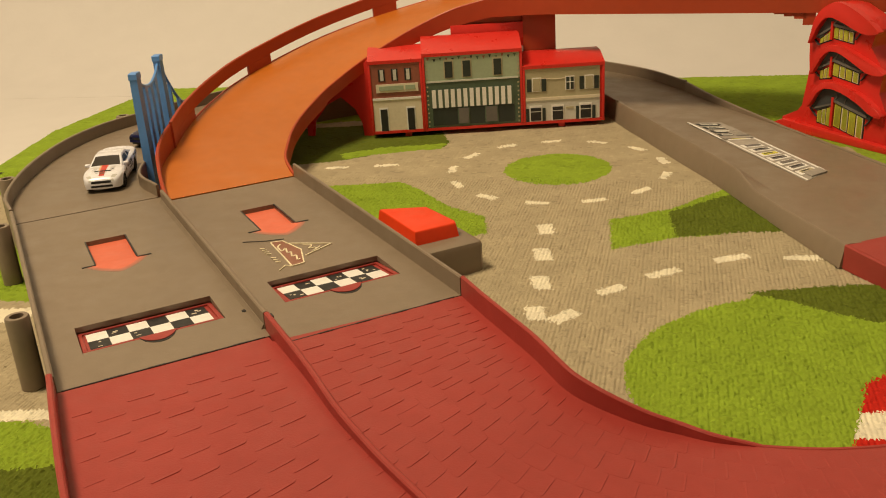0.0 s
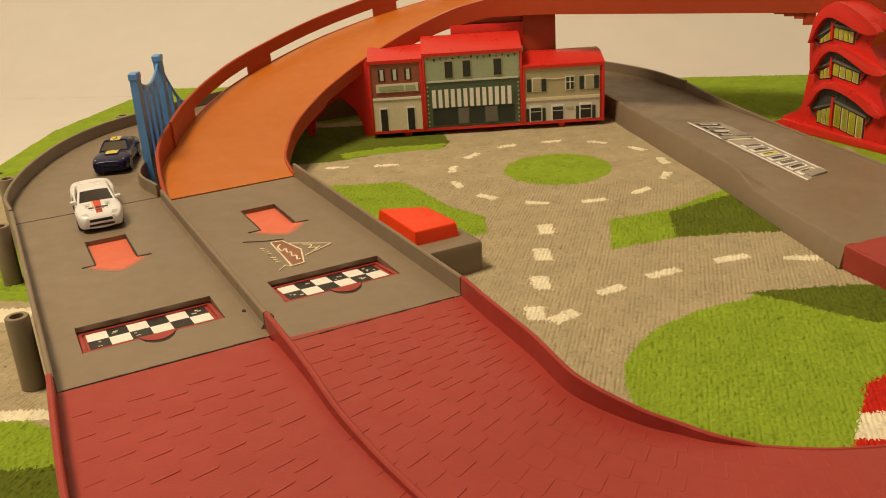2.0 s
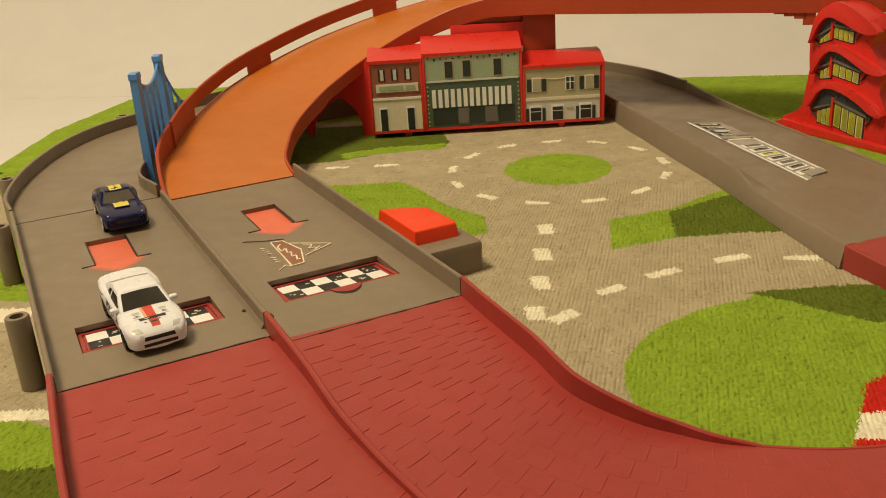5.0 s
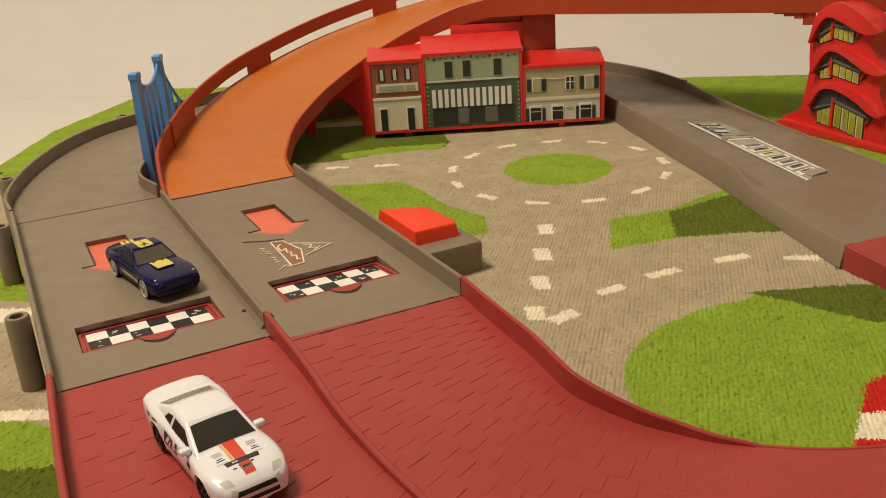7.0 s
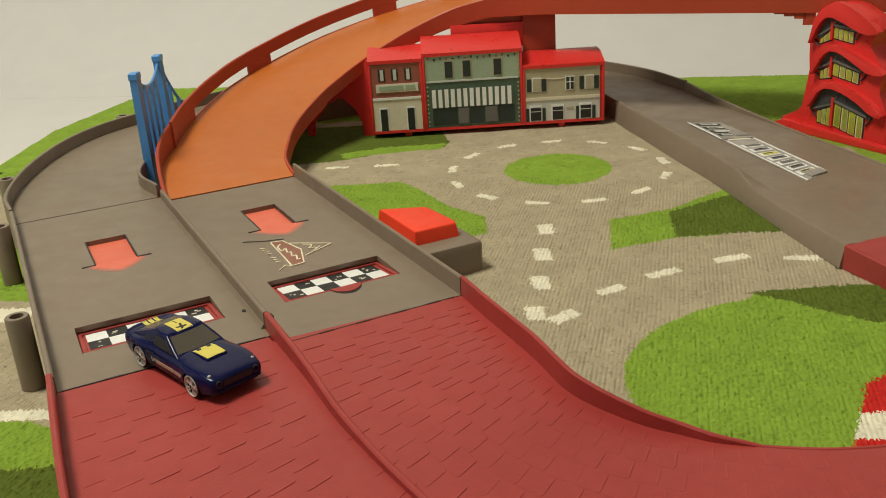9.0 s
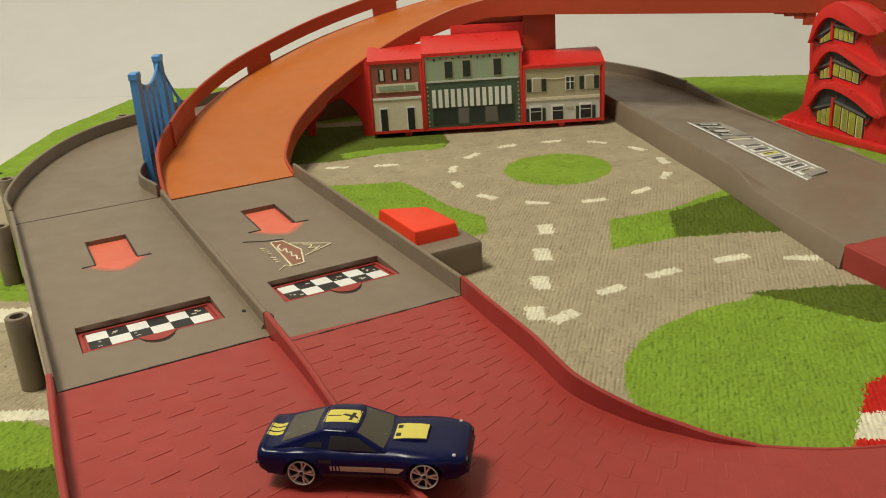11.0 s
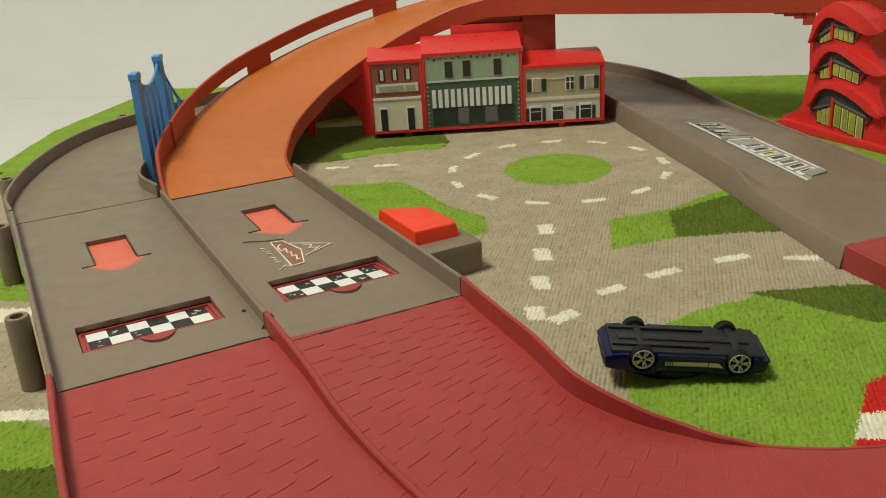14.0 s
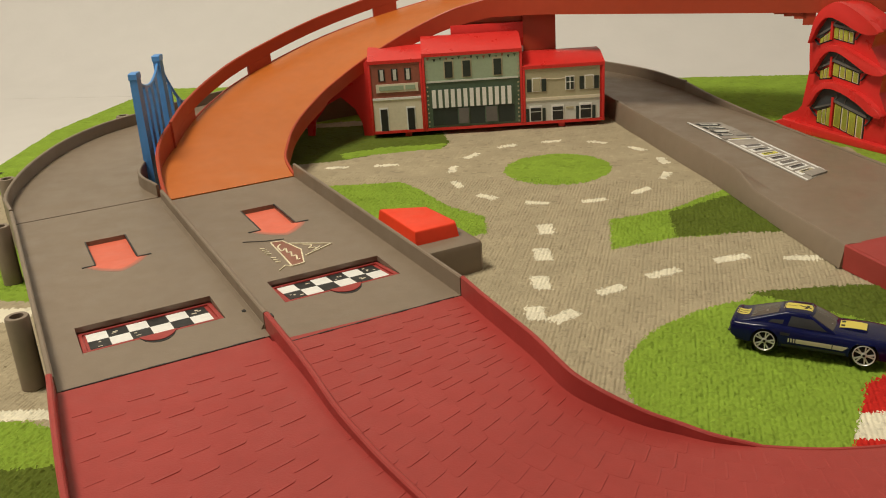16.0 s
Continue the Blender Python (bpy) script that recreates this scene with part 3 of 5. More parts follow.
def orange_ramp():
    th = thing("orange_ramp", "orange plastic raised toy ramp curving up over the houses", "toy track")
    inn, out = ramp_lines()
    n = 130
    inner, outer = spline(inn, n), spline(out, n)
    part("ramp_floor", sheet(outer, inner, 0.003), ORANGE, th)
    part("inner_skirt", wall_along(inner, 0.0022, lambda i: inner[i].z + 0.0018 + 0.0055 * smooth_step((inner[i].x + 0.07) / 0.11), lambda i: inner[i].z - 0.010 if i > 30 else max(0.0, inner[i].z - 0.012), side=1), RUST, th)
    # outer rail: a low lip at the foot, then a tall wall with long slots
    def run(a0, a1, lo, hi, parent, name, n2=14):
        line, base = [], []
        for k in range(n2):
            a = a0 + (a1 - a0) * k / (n2 - 1)
            c, s2 = -math.cos(radians(a)), math.sin(radians(a))
            line.append(Vector((RC[0] + (RI + RW) * c, RC[1] + (RI + RW) * s2, 0)))
            base.append(rise_at(a) + 0.004 + 0.006 * min(1, max(0, a) / 25))
        return part(name, wall_along(line, 0.0026, lambda i: base[i] + hi, lambda i: base[i] + lo, side=-1), RUST, parent)

    low = [p for p in outer if p.y < 0.716 and p.x < 0]
    part("low_lip", wall_along(low, 0.0026, lambda i: low[i].z + 0.0045 + 0.0150 * smooth_step((i / (len(low) - 1) - 0.15) / 0.80), lambda i: max(0.0, low[i].z - 0.008), side=-1), RUST, th)
    rail = run(-3, 121, 0.0085, 0.0205, th, "outer_rail", 60)
    for a0, a1 in ((-3, 11), (33, 40), (69, 75), (86, 93), (108, 121)):
        run(a0, a1, -0.006, 0.0088, rail, "rail_panel")
    for a0, a1 in ((11, 33), (40, 69), (75, 86), (93, 108)):
        run(a0, a1, -0.006, 0.0006, rail, "rail_sill")
    k0 = max(i for i, p in enumerate(outer) if p.x < outer[-1].x - 0.26)
    tail = outer[k0:]
    j = inn[27] + Vector((math.cos(radians(-25)), math.sin(radians(-25)), 0)) * 0.222
    part("joint_gap", box((-0.0004, -0.0008, -0.0105), (0.0004, 0.0008, 0.0022), m=Matrix.Translation(j + Vector((0, -0.0014, 0))) @ Matrix.Rotation(radians(-25), 4, "Z")), BLACK, th)
    for k, dz in ((-0.016, 0.0012), (-0.008, 0.0030), (0.000, 0.0050), (0.007, 0.0100)):
        m = Matrix.Translation(j + Vector((math.cos(radians(-25)), math.sin(radians(-25)), 0)) * k + Vector((0, 0.001, 0))) @ Matrix.Rotation(radians(-25), 4, "Z")
        part("joint_bracket", box((-0.0048, -0.0016, -0.0100 - dz), (0.0048, 0.0016, -0.0095), m=m), RUST, th)
    part("far_rail", wall_along(tail, 0.0026, lambda i: tail[i].z + 0.0205, lambda i: tail[i].z - 0.006, side=-1), RUST, th)


orange_ramp()


# ---------------------------------------------------------------- toy houses
def house_row():
    th = thing("toy_house_row", "red plastic row of three toy town houses with printed fronts", "toy building")
    Y = 0.8235

    def slab(name, x0, x1, z0, z1, mat, parent, out=0.0, label="", slope=0.0):
        """A flat printed piece on the front; out: how far proud it stands."""
        y = Y - 0.0002 - out
        pts = [(x0, z0), (x1, z0), (x1, z1 + slope), (x0, z1)]
        bm = loft([[Vector((x, yy, z)) for x, z in pts] for yy in (y - 0.0008, Y + 0.001)])
        return part(name, bm, mat, parent, label)

    def shell(x0, x1, z1, ridge, name):
        prof = [(Y - 0.0018, 0.0042), (Y - 0.0018, 0.0066), (Y, 0.0066), (Y, z1 - 0.0035), (Y - 0.0022, z1 - 0.003), (Y - 0.0022, z1), (Y + 0.022, ridge), (Y + 0.040, ridge), (Y + 0.040, 0.0042)]
        b = part(name, loft([[Vector((x, y, z)) for y, z in prof] for x in (x0, x1)]), RED, th)
        for xa, xb in ((x0, x0 + 0.0022), (x1 - 0.0022, x1)):
            part("corner_post", box((xa, Y - 0.0019, 0.0042), (xb, Y + 0.002, z1 - 0.0005), 0.0004), RED, b)
        return b

    left = shell(-0.0580, -0.0088, 0.0715, 0.0785, "house")
    mid = shell(-0.0087, 0.0822, 0.0752, 0.0850, "house")
    right = shell(0.0823, 0.1572, 0.0585, 0.0655, "house")
    for x in (-0.025, 0.118):
        part("foot", box((x - 0.0030, Y + 0.002, -0.001), (x + 0.0030, Y + 0.012, 0.0045)), RED, th)
    # brick house with cream ground floor
    slab("front_panel", -0.0556, -0.0112, 0.0365, 0.0682, BRICK_INK, left)
    slab("ground_floor_panel", -0.0556, -0.0112, 0.0068, 0.0365, CREAM_INK, left)
    slab("cornice", -0.0556, -0.0112, 0.0355, 0.0375, WHITE_INK, left, 0.0008)
    for xc in (-0.0458, -0.0340, -0.0220):
        w = slab("window", xc - 0.0030, xc + 0.0030, 0.0528, 0.0636, BLACK_INK, left, 0.0004)
        slab("pane", xc - 0.0013, xc + 0.0017, 0.0534, 0.0630, STONE_INK, w, 0.0009)
    b = slab("banner", -0.0517, -0.0132, 0.0425, 0.0500, CREAM_INK, left, 0.0010)
    slab("banner_text_bar", -0.0490, -0.0265, 0.0444, 0.0484, SAGE_INK, b, 0.0015)
    slab("banner_text_bar", -0.0248, -0.0160, 0.0444, 0.0484, SAGE_INK, b, 0.0015)
    for xc in (-0.0462, -0.0214):
        d = slab("door_surround", xc - 0.0042, xc + 0.0042, 0.0068, 0.0285, WHITE_INK, left, 0.0004)
        slab("door", xc - 0.0031, xc + 0.0031, 0.0068, 0.0270, BLACK_INK, d, 0.0009)
    # green shop
    slab("front_panel", -0.0062, 0.0797, 0.0490, 0.0722, SAGE_INK, mid)
    slab("shop_panel", -0.0062, 0.0797, 0.0068, 0.0490, PINE_INK, mid)
    slab("string_course", -0.0045, 0.0780, 0.0486, 0.0500, STONE_INK, mid, 0.0008)
    for xc in (0.0152, 0.0316, 0.0596):
        w = slab("window_surround", xc - 0.0046, xc + 0.0046, 0.0518, 0.0688, KHAKI_INK, mid, 0.0003)
        slab("window", xc - 0.0034, xc + 0.0034, 0.0526, 0.0670, DARK_INK, w, 0.0008)
    for k in range(15):
        x = -0.003 + k * 0.0056
        z = 0.0715 - 0.0018 * math.sin(k * 1.3) ** 2
        bm = loft([[Vector((x - 0.0013, y, z)), Vector((x + 0.0013, y, z)), Vector((x, y, z - 0.0030))] for y in (Y - 0.0012, Y)])
        part("pennant", bm, (BRICK_INK, DARK_INK, PINE_INK)[k % 3], mid)
    n = 13
    aw = slab("awning", -0.0016, 0.0736, 0.0258, 0.0420, PINE_INK, mid, 0.0010)
    for k in range(n):
        x = -0.0012 + k * 0.0749 / n
        slab("awning_stripe", x, x + 0.0036, 0.0254, 0.0420, WHITE_INK, aw, 0.0015)
    slab("shop_window", -0.0012, 0.0742, 0.0088, 0.0248, DARK_INK, mid, 0.0004)
    for x0, x1 in ((0.0218, 0.0328), (0.0468, 0.0590)):
        slab("shop_door", x0, x1, 0.0090, 0.0245, PINE_INK, mid, 0.0009)
        slab("door_pane", x0 + 0.001, x1 - 0.001, 0.0100, 0.0240, BEAM_INK, mid, 0.0014)
    for s in (-0.0056, 0.0775):
        for k in range(16):
            slab("quoin", s, s + 0.0010 + 0.0006 * (k % 2), 0.0080 + k * 0.0040, 0.0094 + k * 0.0040, KHAKI_INK, mid, 0.0005)
    # khaki house
    slab("front_panel", 0.0846, 0.1528, 0.0270, 0.0552, KHAKI_INK, right)
    slab("ground_floor_panel", 0.0846, 0.1528, 0.0068, 0.0270, STONE_INK, right)
    slab("string_course", 0.0846, 0.1528, 0.0262, 0.0288, CREAM_INK, right, 0.0008)
    for xc, shut in ((0.0948, 1), (0.1254, 0), (0.1430, 1)):
        w = slab("window_surround", xc - 0.0042, xc + 0.0042, 0.0345, 0.0472, WHITE_INK, right, 0.0004)
        slab("window", xc - 0.0034, xc + 0.0034, 0.0352, 0.0464, KHAKI_INK if shut else DARK_INK, w, 0.0009)
        if not shut:
            slab("glazing_bar", xc - 0.0004, xc + 0.0004, 0.0352, 0.0464, WHITE_INK, w, 0.0013)
            slab("glazing_bar", xc - 0.0034, xc + 0.0034, 0.0416, 0.0422, WHITE_INK, w, 0.0014)
        else:
            for s in (-1, 1):
                slab("shutter", xc + s * 0.0068 - 0.0020, xc + s * 0.0068 + 0.0020, 0.0345, 0.0462, DARK_INK, w, 0.0006)
    for xc, shut in ((0.0937, 1), (0.1140, 0), (0.1398, 1)):
        w = slab("window_surround", xc - 0.0058, xc + 0.0058, 0.0068, 0.0216, WHITE_INK, right, 0.0004)
        slab("window", xc - 0.0048, xc + 0.0048, 0.0076, 0.0196, BLACK_INK, w, 0.0009)
        slab("glazing_bar", xc - 0.0048, xc + 0.0048, 0.0158, 0.0164, STONE_INK, w, 0.0013)
        if shut:
            for s in (-1, 1):
                slab("shutter", xc + s * 0.0076 - 0.0014, xc + s * 0.0076 + 0.0014, 0.0070, 0.0190, DARK_INK, w, 0.0006)
    slab("sign_bar", 0.1215, 0.1285, 0.0172, 0.0190, KHAKI_INK, right, 0.0006)
    for k in range(9):
        x = 0.0965 + k * 0.0036
        slab("bunting", x, x + 0.0036, 0.0462 - 0.0012 * math.sin(math.pi * k / 8), 0.0468 - 0.0012 * math.sin(math.pi * k / 8), CREAM_INK, right, 0.0006)
    return th


house_row()


def ramp_supports():
    th = thing("ramp_pillar", "dark red plastic pillar holding up the orange ramp", "toy support")
    part("pillar_body", box((0.088, 0.866, 0.0), (0.119, 0.885, 0.101), 0.001), RUST, th)
    part("pillar_web", box((0.020, 0.8665, 0.070), (0.0885, 0.8705, 0.0925), 0.0006), RED, th, "bright red web behind the roofs")
    part("pillar_beam", box((0.020, 0.8712, 0.0880), (0.0885, 0.8742, 0.1065), 0.0006), RUST, th)
    ar = thing("arch_support", "dark red plastic arch under the climbing ramp", "toy support")
    pts = [(-0.058, 0.0), (-0.058, 0.071), (-0.0735, 0.062), (-0.092, 0.0475), (-0.112, 0.034), (-0.122, 0.025), (-0.122, 0.0), (-0.115, 0.0), (-0.113, 0.014), (-0.100, 0.030), (-0.0865, 0.037), (-0.074, 0.026), (-0.068, 0.012), (-0.067, 0.0)]
    part("arch_panel", loft([[Vector((x, y - 0.25 * (x + 0.06), z)) for x, z in pts] for y in (0.835, 0.839)]), RED, ar)


ramp_supports()


# ---------------------------------------------------------------- blue bridge gate
def bridge_gate():
    th = thing("bridge_gate", "blue plastic toy suspension bridge side beside the road", "toy bridge")
    a, b = Vector((-0.2228, 0.684, 0)), Vector((-0.2285, 0.768, 0))
    c = Vector((-0.226, 0.818, 0))
    for p in (a, b):
        rings = []
        for z, w in ((0.0, 0.0032), (0.092, 0.0028), (0.0925, 0.0032), (0.0965, 0.0032), (0.0972, 0.0027)):
            rings.append([p + Vector((sx * w, sy * w * 1.7, z)) for sx, sy in ((-1, -1), (1, -1), (1, 1), (-1, 1))])
        part("tower_post", loft(rings), BLUE, th)

    def cable(p, q, z0, z1, sag):
        line = []
        for k in range(15):
            t = k / 14
            v = p.lerp(q, t)
            line.append(Vector((v.x, v.y, z0 + (z1 - z0) * t - sag * 4 * t * (1 - t))))
        rings = [[v + Vector((0.0013 * math.cos(x), 0, 0.0016 * math.sin(x))) for x in [math.tau * j / 8 for j in range(8)]] for v in line]
        return loft(rings), line

    bm, line = cable(a, b, 0.092, 0.092, 0.012)
    part("main_cable", bm, BLUE, th)
    for k in (4, 7, 10):
        v = line[k]
        part("hanger", box((v.x - 0.0014, v.y - 0.0032, 0.016), (v.x + 0.0014, v.y + 0.0032, v.z)), BLUE, th)
    bm, line = cable(b, c, 0.092, 0.045, 0.006)
    part("main_cable", bm, BLUE, th)
    for k in (5, 10):
        v = line[k]
        part("hanger", box((v.x - 0.0012, v.y - 0.0016, 0.016), (v.x + 0.0012, v.y + 0.0016, v.z)), BLUE, th)
    part("deck_beam", loft([[p + Vector((s * 0.002, 0, z)) for s, z in ((-1, 0.0), (1, 0.0), (1, 0.030), (-1, 0.030))] for p in (a, b, c)]), BLUE, th)


bridge_gate()


# ---------------------------------------------------------------- pagoda tower
def pagoda():
    o = Vector((0.3199, 0.7437, 0))
    d = Vector((0.410, -0.912, 0))
    n = Vector((0.912, 0.410, 0))
    th = thing("pagoda_tower", "red plastic toy pagoda with slate roofs and yellow windows", "toy building")

    def plate(name, pts, out, back, mat, parent, label="", bevel=0.0):
        bm = loft([[o + d * s + n * k + Vector((0, 0, z)) for s, z in pts] for k in (-out, back)])
        if bevel:
            bmesh.ops.bevel(bm, geom=list(bm.edges), offset=bevel, segments=2, affect="EDGES", profile=0.5)
        return part(name, bm, mat, parent, label)

    body = [(-0.036, 0.0), (-0.036, 0.009), (-0.0185, 0.0165), (-0.0140, 0.022), (-0.0118, 0.041), (-0.0090, 0.053), (-0.0112, 0.064), (-0.0125, 0.0745), (-0.0112, 0.083), (-0.0050, 0.099), (0.004, 0.1065),
            (0.013, 0.1095), (0.026, 0.1085), (0.044, 0.1005), (0.054, 0.0915), (0.050, 0.085), (0.048, 0.078), (0.056, 0.068), (0.064, 0.061), (0.062, 0.054), (0.060, 0.044), (0.068, 0.030), (0.078, 0.020), (0.09, 0.012), (0.09, 0.0)]
    plate("tower_body", body, 0.0, 0.020, RED, th, bevel=0.0008)
    levels = [
        ([(-0.0064, 0.0243), (0.0088, 0.0434), (0.013, 0.0430), (0.0513, 0.0319), (0.060, 0.0267), (0.055, 0.0222), (0.0499, 0.0232), (0.0198, 0.0308), (0.0168, 0.0270), (0.0031, 0.0210)],
         [(0.0031, 0.0210, 0.0112), (0.0170, 0.0268, 0.0096)], [(0.0200, 0.0306, 0.0112), (0.0500, 0.0230, 0.0046)], 4),
        ([(-0.0054, 0.0530), (0.0110, 0.0736), (0.0140, 0.0730), (0.0504, 0.0585), (0.0410, 0.0575), (0.0140, 0.0635), (0.0022, 0.0545)],
         [(0.0022, 0.0543, 0.0471), (0.0133, 0.0600, 0.0495)], [(0.0148, 0.0630, 0.0520), (0.0411, 0.0574, 0.0483)], 4),
        ([(-0.0057, 0.0809), (0.0068, 0.0987), (0.0100, 0.0985), (0.0438, 0.0881), (0.0320, 0.0885), (0.0123, 0.0910), (-0.0007, 0.0800)],
         [(-0.0007, 0.0798, 0.0755), (0.0102, 0.0880, 0.0800)], [(0.0125, 0.0908, 0.0815), (0.0322, 0.0884, 0.0791)], 4)]
    arcs = [([(-0.0046, 0.0239), (-0.0037, 0.0264), (0.0027, 0.0399), (0.0136, 0.0471), (0.0292, 0.0462), (0.0480, 0.0411), (0.0652, 0.0320), (0.0693, 0.0283)],
             [(-0.0040, 0.0232), (-0.0010, 0.0262), (0.0050, 0.0365), (0.0130, 0.0420), (0.0290, 0.0405), (0.0460, 0.0345), (0.0600, 0.0270), (0.0685, 0.0262)]),
            ([(-0.0041, 0.0515), (-0.0022, 0.0556), (0.0045, 0.0698), (0.0141, 0.0768), (0.0253, 0.0767), (0.0441, 0.0706), (0.0619, 0.0634), (0.0683, 0.0608)],
             [(-0.0034, 0.0508), (-0.0002, 0.0550), (0.0065, 0.0660), (0.0135, 0.0722), (0.0250, 0.0708), (0.0410, 0.0640), (0.0540, 0.0585), (0.0670, 0.0588)]),
            ([(-0.0093, 0.0760), (-0.0075, 0.0808), (-0.0019, 0.0994), (0.0129, 0.1098), (0.0251, 0.1094), (0.0437, 0.1015), (0.0562, 0.0933), (0.0590, 0.0911)],
             [(-0.0085, 0.0755), (-0.0045, 0.0808), (0.0010, 0.0925), (0.0090, 0.0985), (0.0220, 0.0960), (0.0360, 0.0910), (0.0470, 0.0880), (0.0580, 0.0895)])]
    for (roof, lw, rw, cnt), (arc, under) in zip(levels, arcs):
        r = plate("slate_roof", roof, 0.0014, 0.001, SLATE_INK, th, "dark slate-grey printed eave")
        up = spline([Vector((a, b, 0)) for a, b in arc], 22)
        lo = spline([Vector((a, b, 0)) for a, b in under], 22)
        plate("eave", [(p.x, p.y) for p in up] + [(p.x, p.y) for p in lo[::-1]], 0.0060, 0.0, RED, th, bevel=0.0005)
        for (s0, t0, b0), (s1, t1, b1), num in ((*lw, 3), (*rw, cnt)):
            win = plate("window", [(s0 - 0.0006, b0 - 0.0006), (s1 + 0.0006, b1 - 0.0006), (s1 + 0.0006, t1), (s0 - 0.0006, t0)], 0.0003, 0.001, BLACK_INK, th, "yellow-green window between dark mullions")
            for i in range(num):
                u0, u1 = (i + 0.08) / num, (i + 0.92) / num
                f = lambda u: (s0 + (s1 - s0) * u, t0 + (t1 - t0) * u - 0.0006, b0 + (b1 - b0) * u + 0.0004)
                (sa, ta, ba), (sb, tb, bb) = f(u0), f(u1)
                plate("pane", [(sa, ba), (sb, bb), (sb, tb), (sa, ta)], 0.0009, 0.0005, CREAM_INK if i % 2 else YELLOW_INK, win)
                g = (sb - sa) * 0.16
                plate("pane_tint", [(sa + g, ba + 0.0006), (sb - g * 0.5, bb + 0.0006), (sb - g * 0.5, tb - 0.0004), (sa + g, ta - 0.0004)], 0.0011, 0.0005, PANE_INK, win)
        for (pa, qa), (pb, qb), w in (((lw[0][0] - 0.004, lw[0][1] + 0.0005), (lw[1][0] + 0.001, lw[1][1] + 0.0014), 0.0016), ((rw[0][0], rw[0][1] + 0.0004), (rw[1][0] + 0.003, rw[1][1] + 0.0004), 0.0020),
                                      ((lw[1][0], lw[1][1] + 0.001), (lw[1][0] + 0.006, lw[1][1] + 0.0085), 0.0014), ((rw[0][0] + 0.010, rw[0][1] - 0.0010), (rw[0][0] + 0.012, rw[0][1] + 0.0045), 0.0012)):
            plate("roof_beam", [(pa, qa), (pb, qb), (pb, qb + w), (pa, qa + w)], 0.0021, 0.0, BEAM_INK, r, "grey printed roof beam")
        x = rw[0][0] - 0.0012
        plate("corner_post", [(x - 0.0011, rw[0][2] - 0.001), (x + 0.0011, rw[0][2] - 0.001), (x + 0.0011, rw[0][1] + 0.004), (x - 0.0011, rw[0][1] + 0.004)], 0.0024, 0.0, RED, th)
        for s in (-1, 1):
            px, pz = (lw[0][0] - 0.001, lw[0][1]) if s < 0 else (rw[1][0] + 0.0015, rw[1][1] - 0.001)
            plate("bracket", [(px, pz - 0.005), (px + 0.0010, pz - 0.005), (px + s * 0.006, pz + 0.0012), (px + s * 0.006 - 0.001, pz + 0.0012)], 0.0020, 0.0, SLATE_INK, th)
    plate("foot_skirt", [(-0.042, 0.0), (-0.042, 0.003), (-0.030, 0.0085), (0.095, 0.0045), (0.095, 0.0)], 0.006, 0.0, RED, th, bevel=0.0006)


pagoda()


# ---------------------------------------------------------------- launcher button
def launcher():
    th = thing("launch_button", "dark grey plastic launcher box with an orange-red wedge button", "toy launcher")
    m = Matrix.Rotation(TURN, 4, "Z")
    base = [(0.1925, 0.432), (0.2375, 0.432), (0.2395, 0.434), (0.2395, 0.470), (0.226, 0.492), (0.1925, 0.492)]
    bm = prism(base, -0.001, 0.0185, 0.0028, m=m)
    part("launcher_box", bm, GREY, th)
    cap = [(0.2020, 0.4455), (0.2315, 0.4455), (0.2335, 0.450), (0.2310, 0.486), (0.202, 0.5010)]
    bm = bmesh.new()
    lo = [bm.verts.new(m @ Vector((x, y, 0.0150))) for x, y in cap]
    hi = [bm.verts.new(m @ Vector((0.216 + (x - 0.216) * 0.90, 0.474 + (y - 0.474) * 0.92, 0.0268))) for x, y in cap]
    top = bm.faces.new(hi)
    bm.faces.new(lo[::-1])
    for i in range(5):
        bm.faces.new((lo[i], lo[(i + 1) % 5], hi[(i + 1) % 5], hi[i]))
    bmesh.ops.bevel(bm, geom=list(top.edges), offset=0.0012, segments=3, affect="EDGES", profile=0.5)
    part("wedge_button", bm, BUTTON, th, "orange-red wedge push button")


launcher()


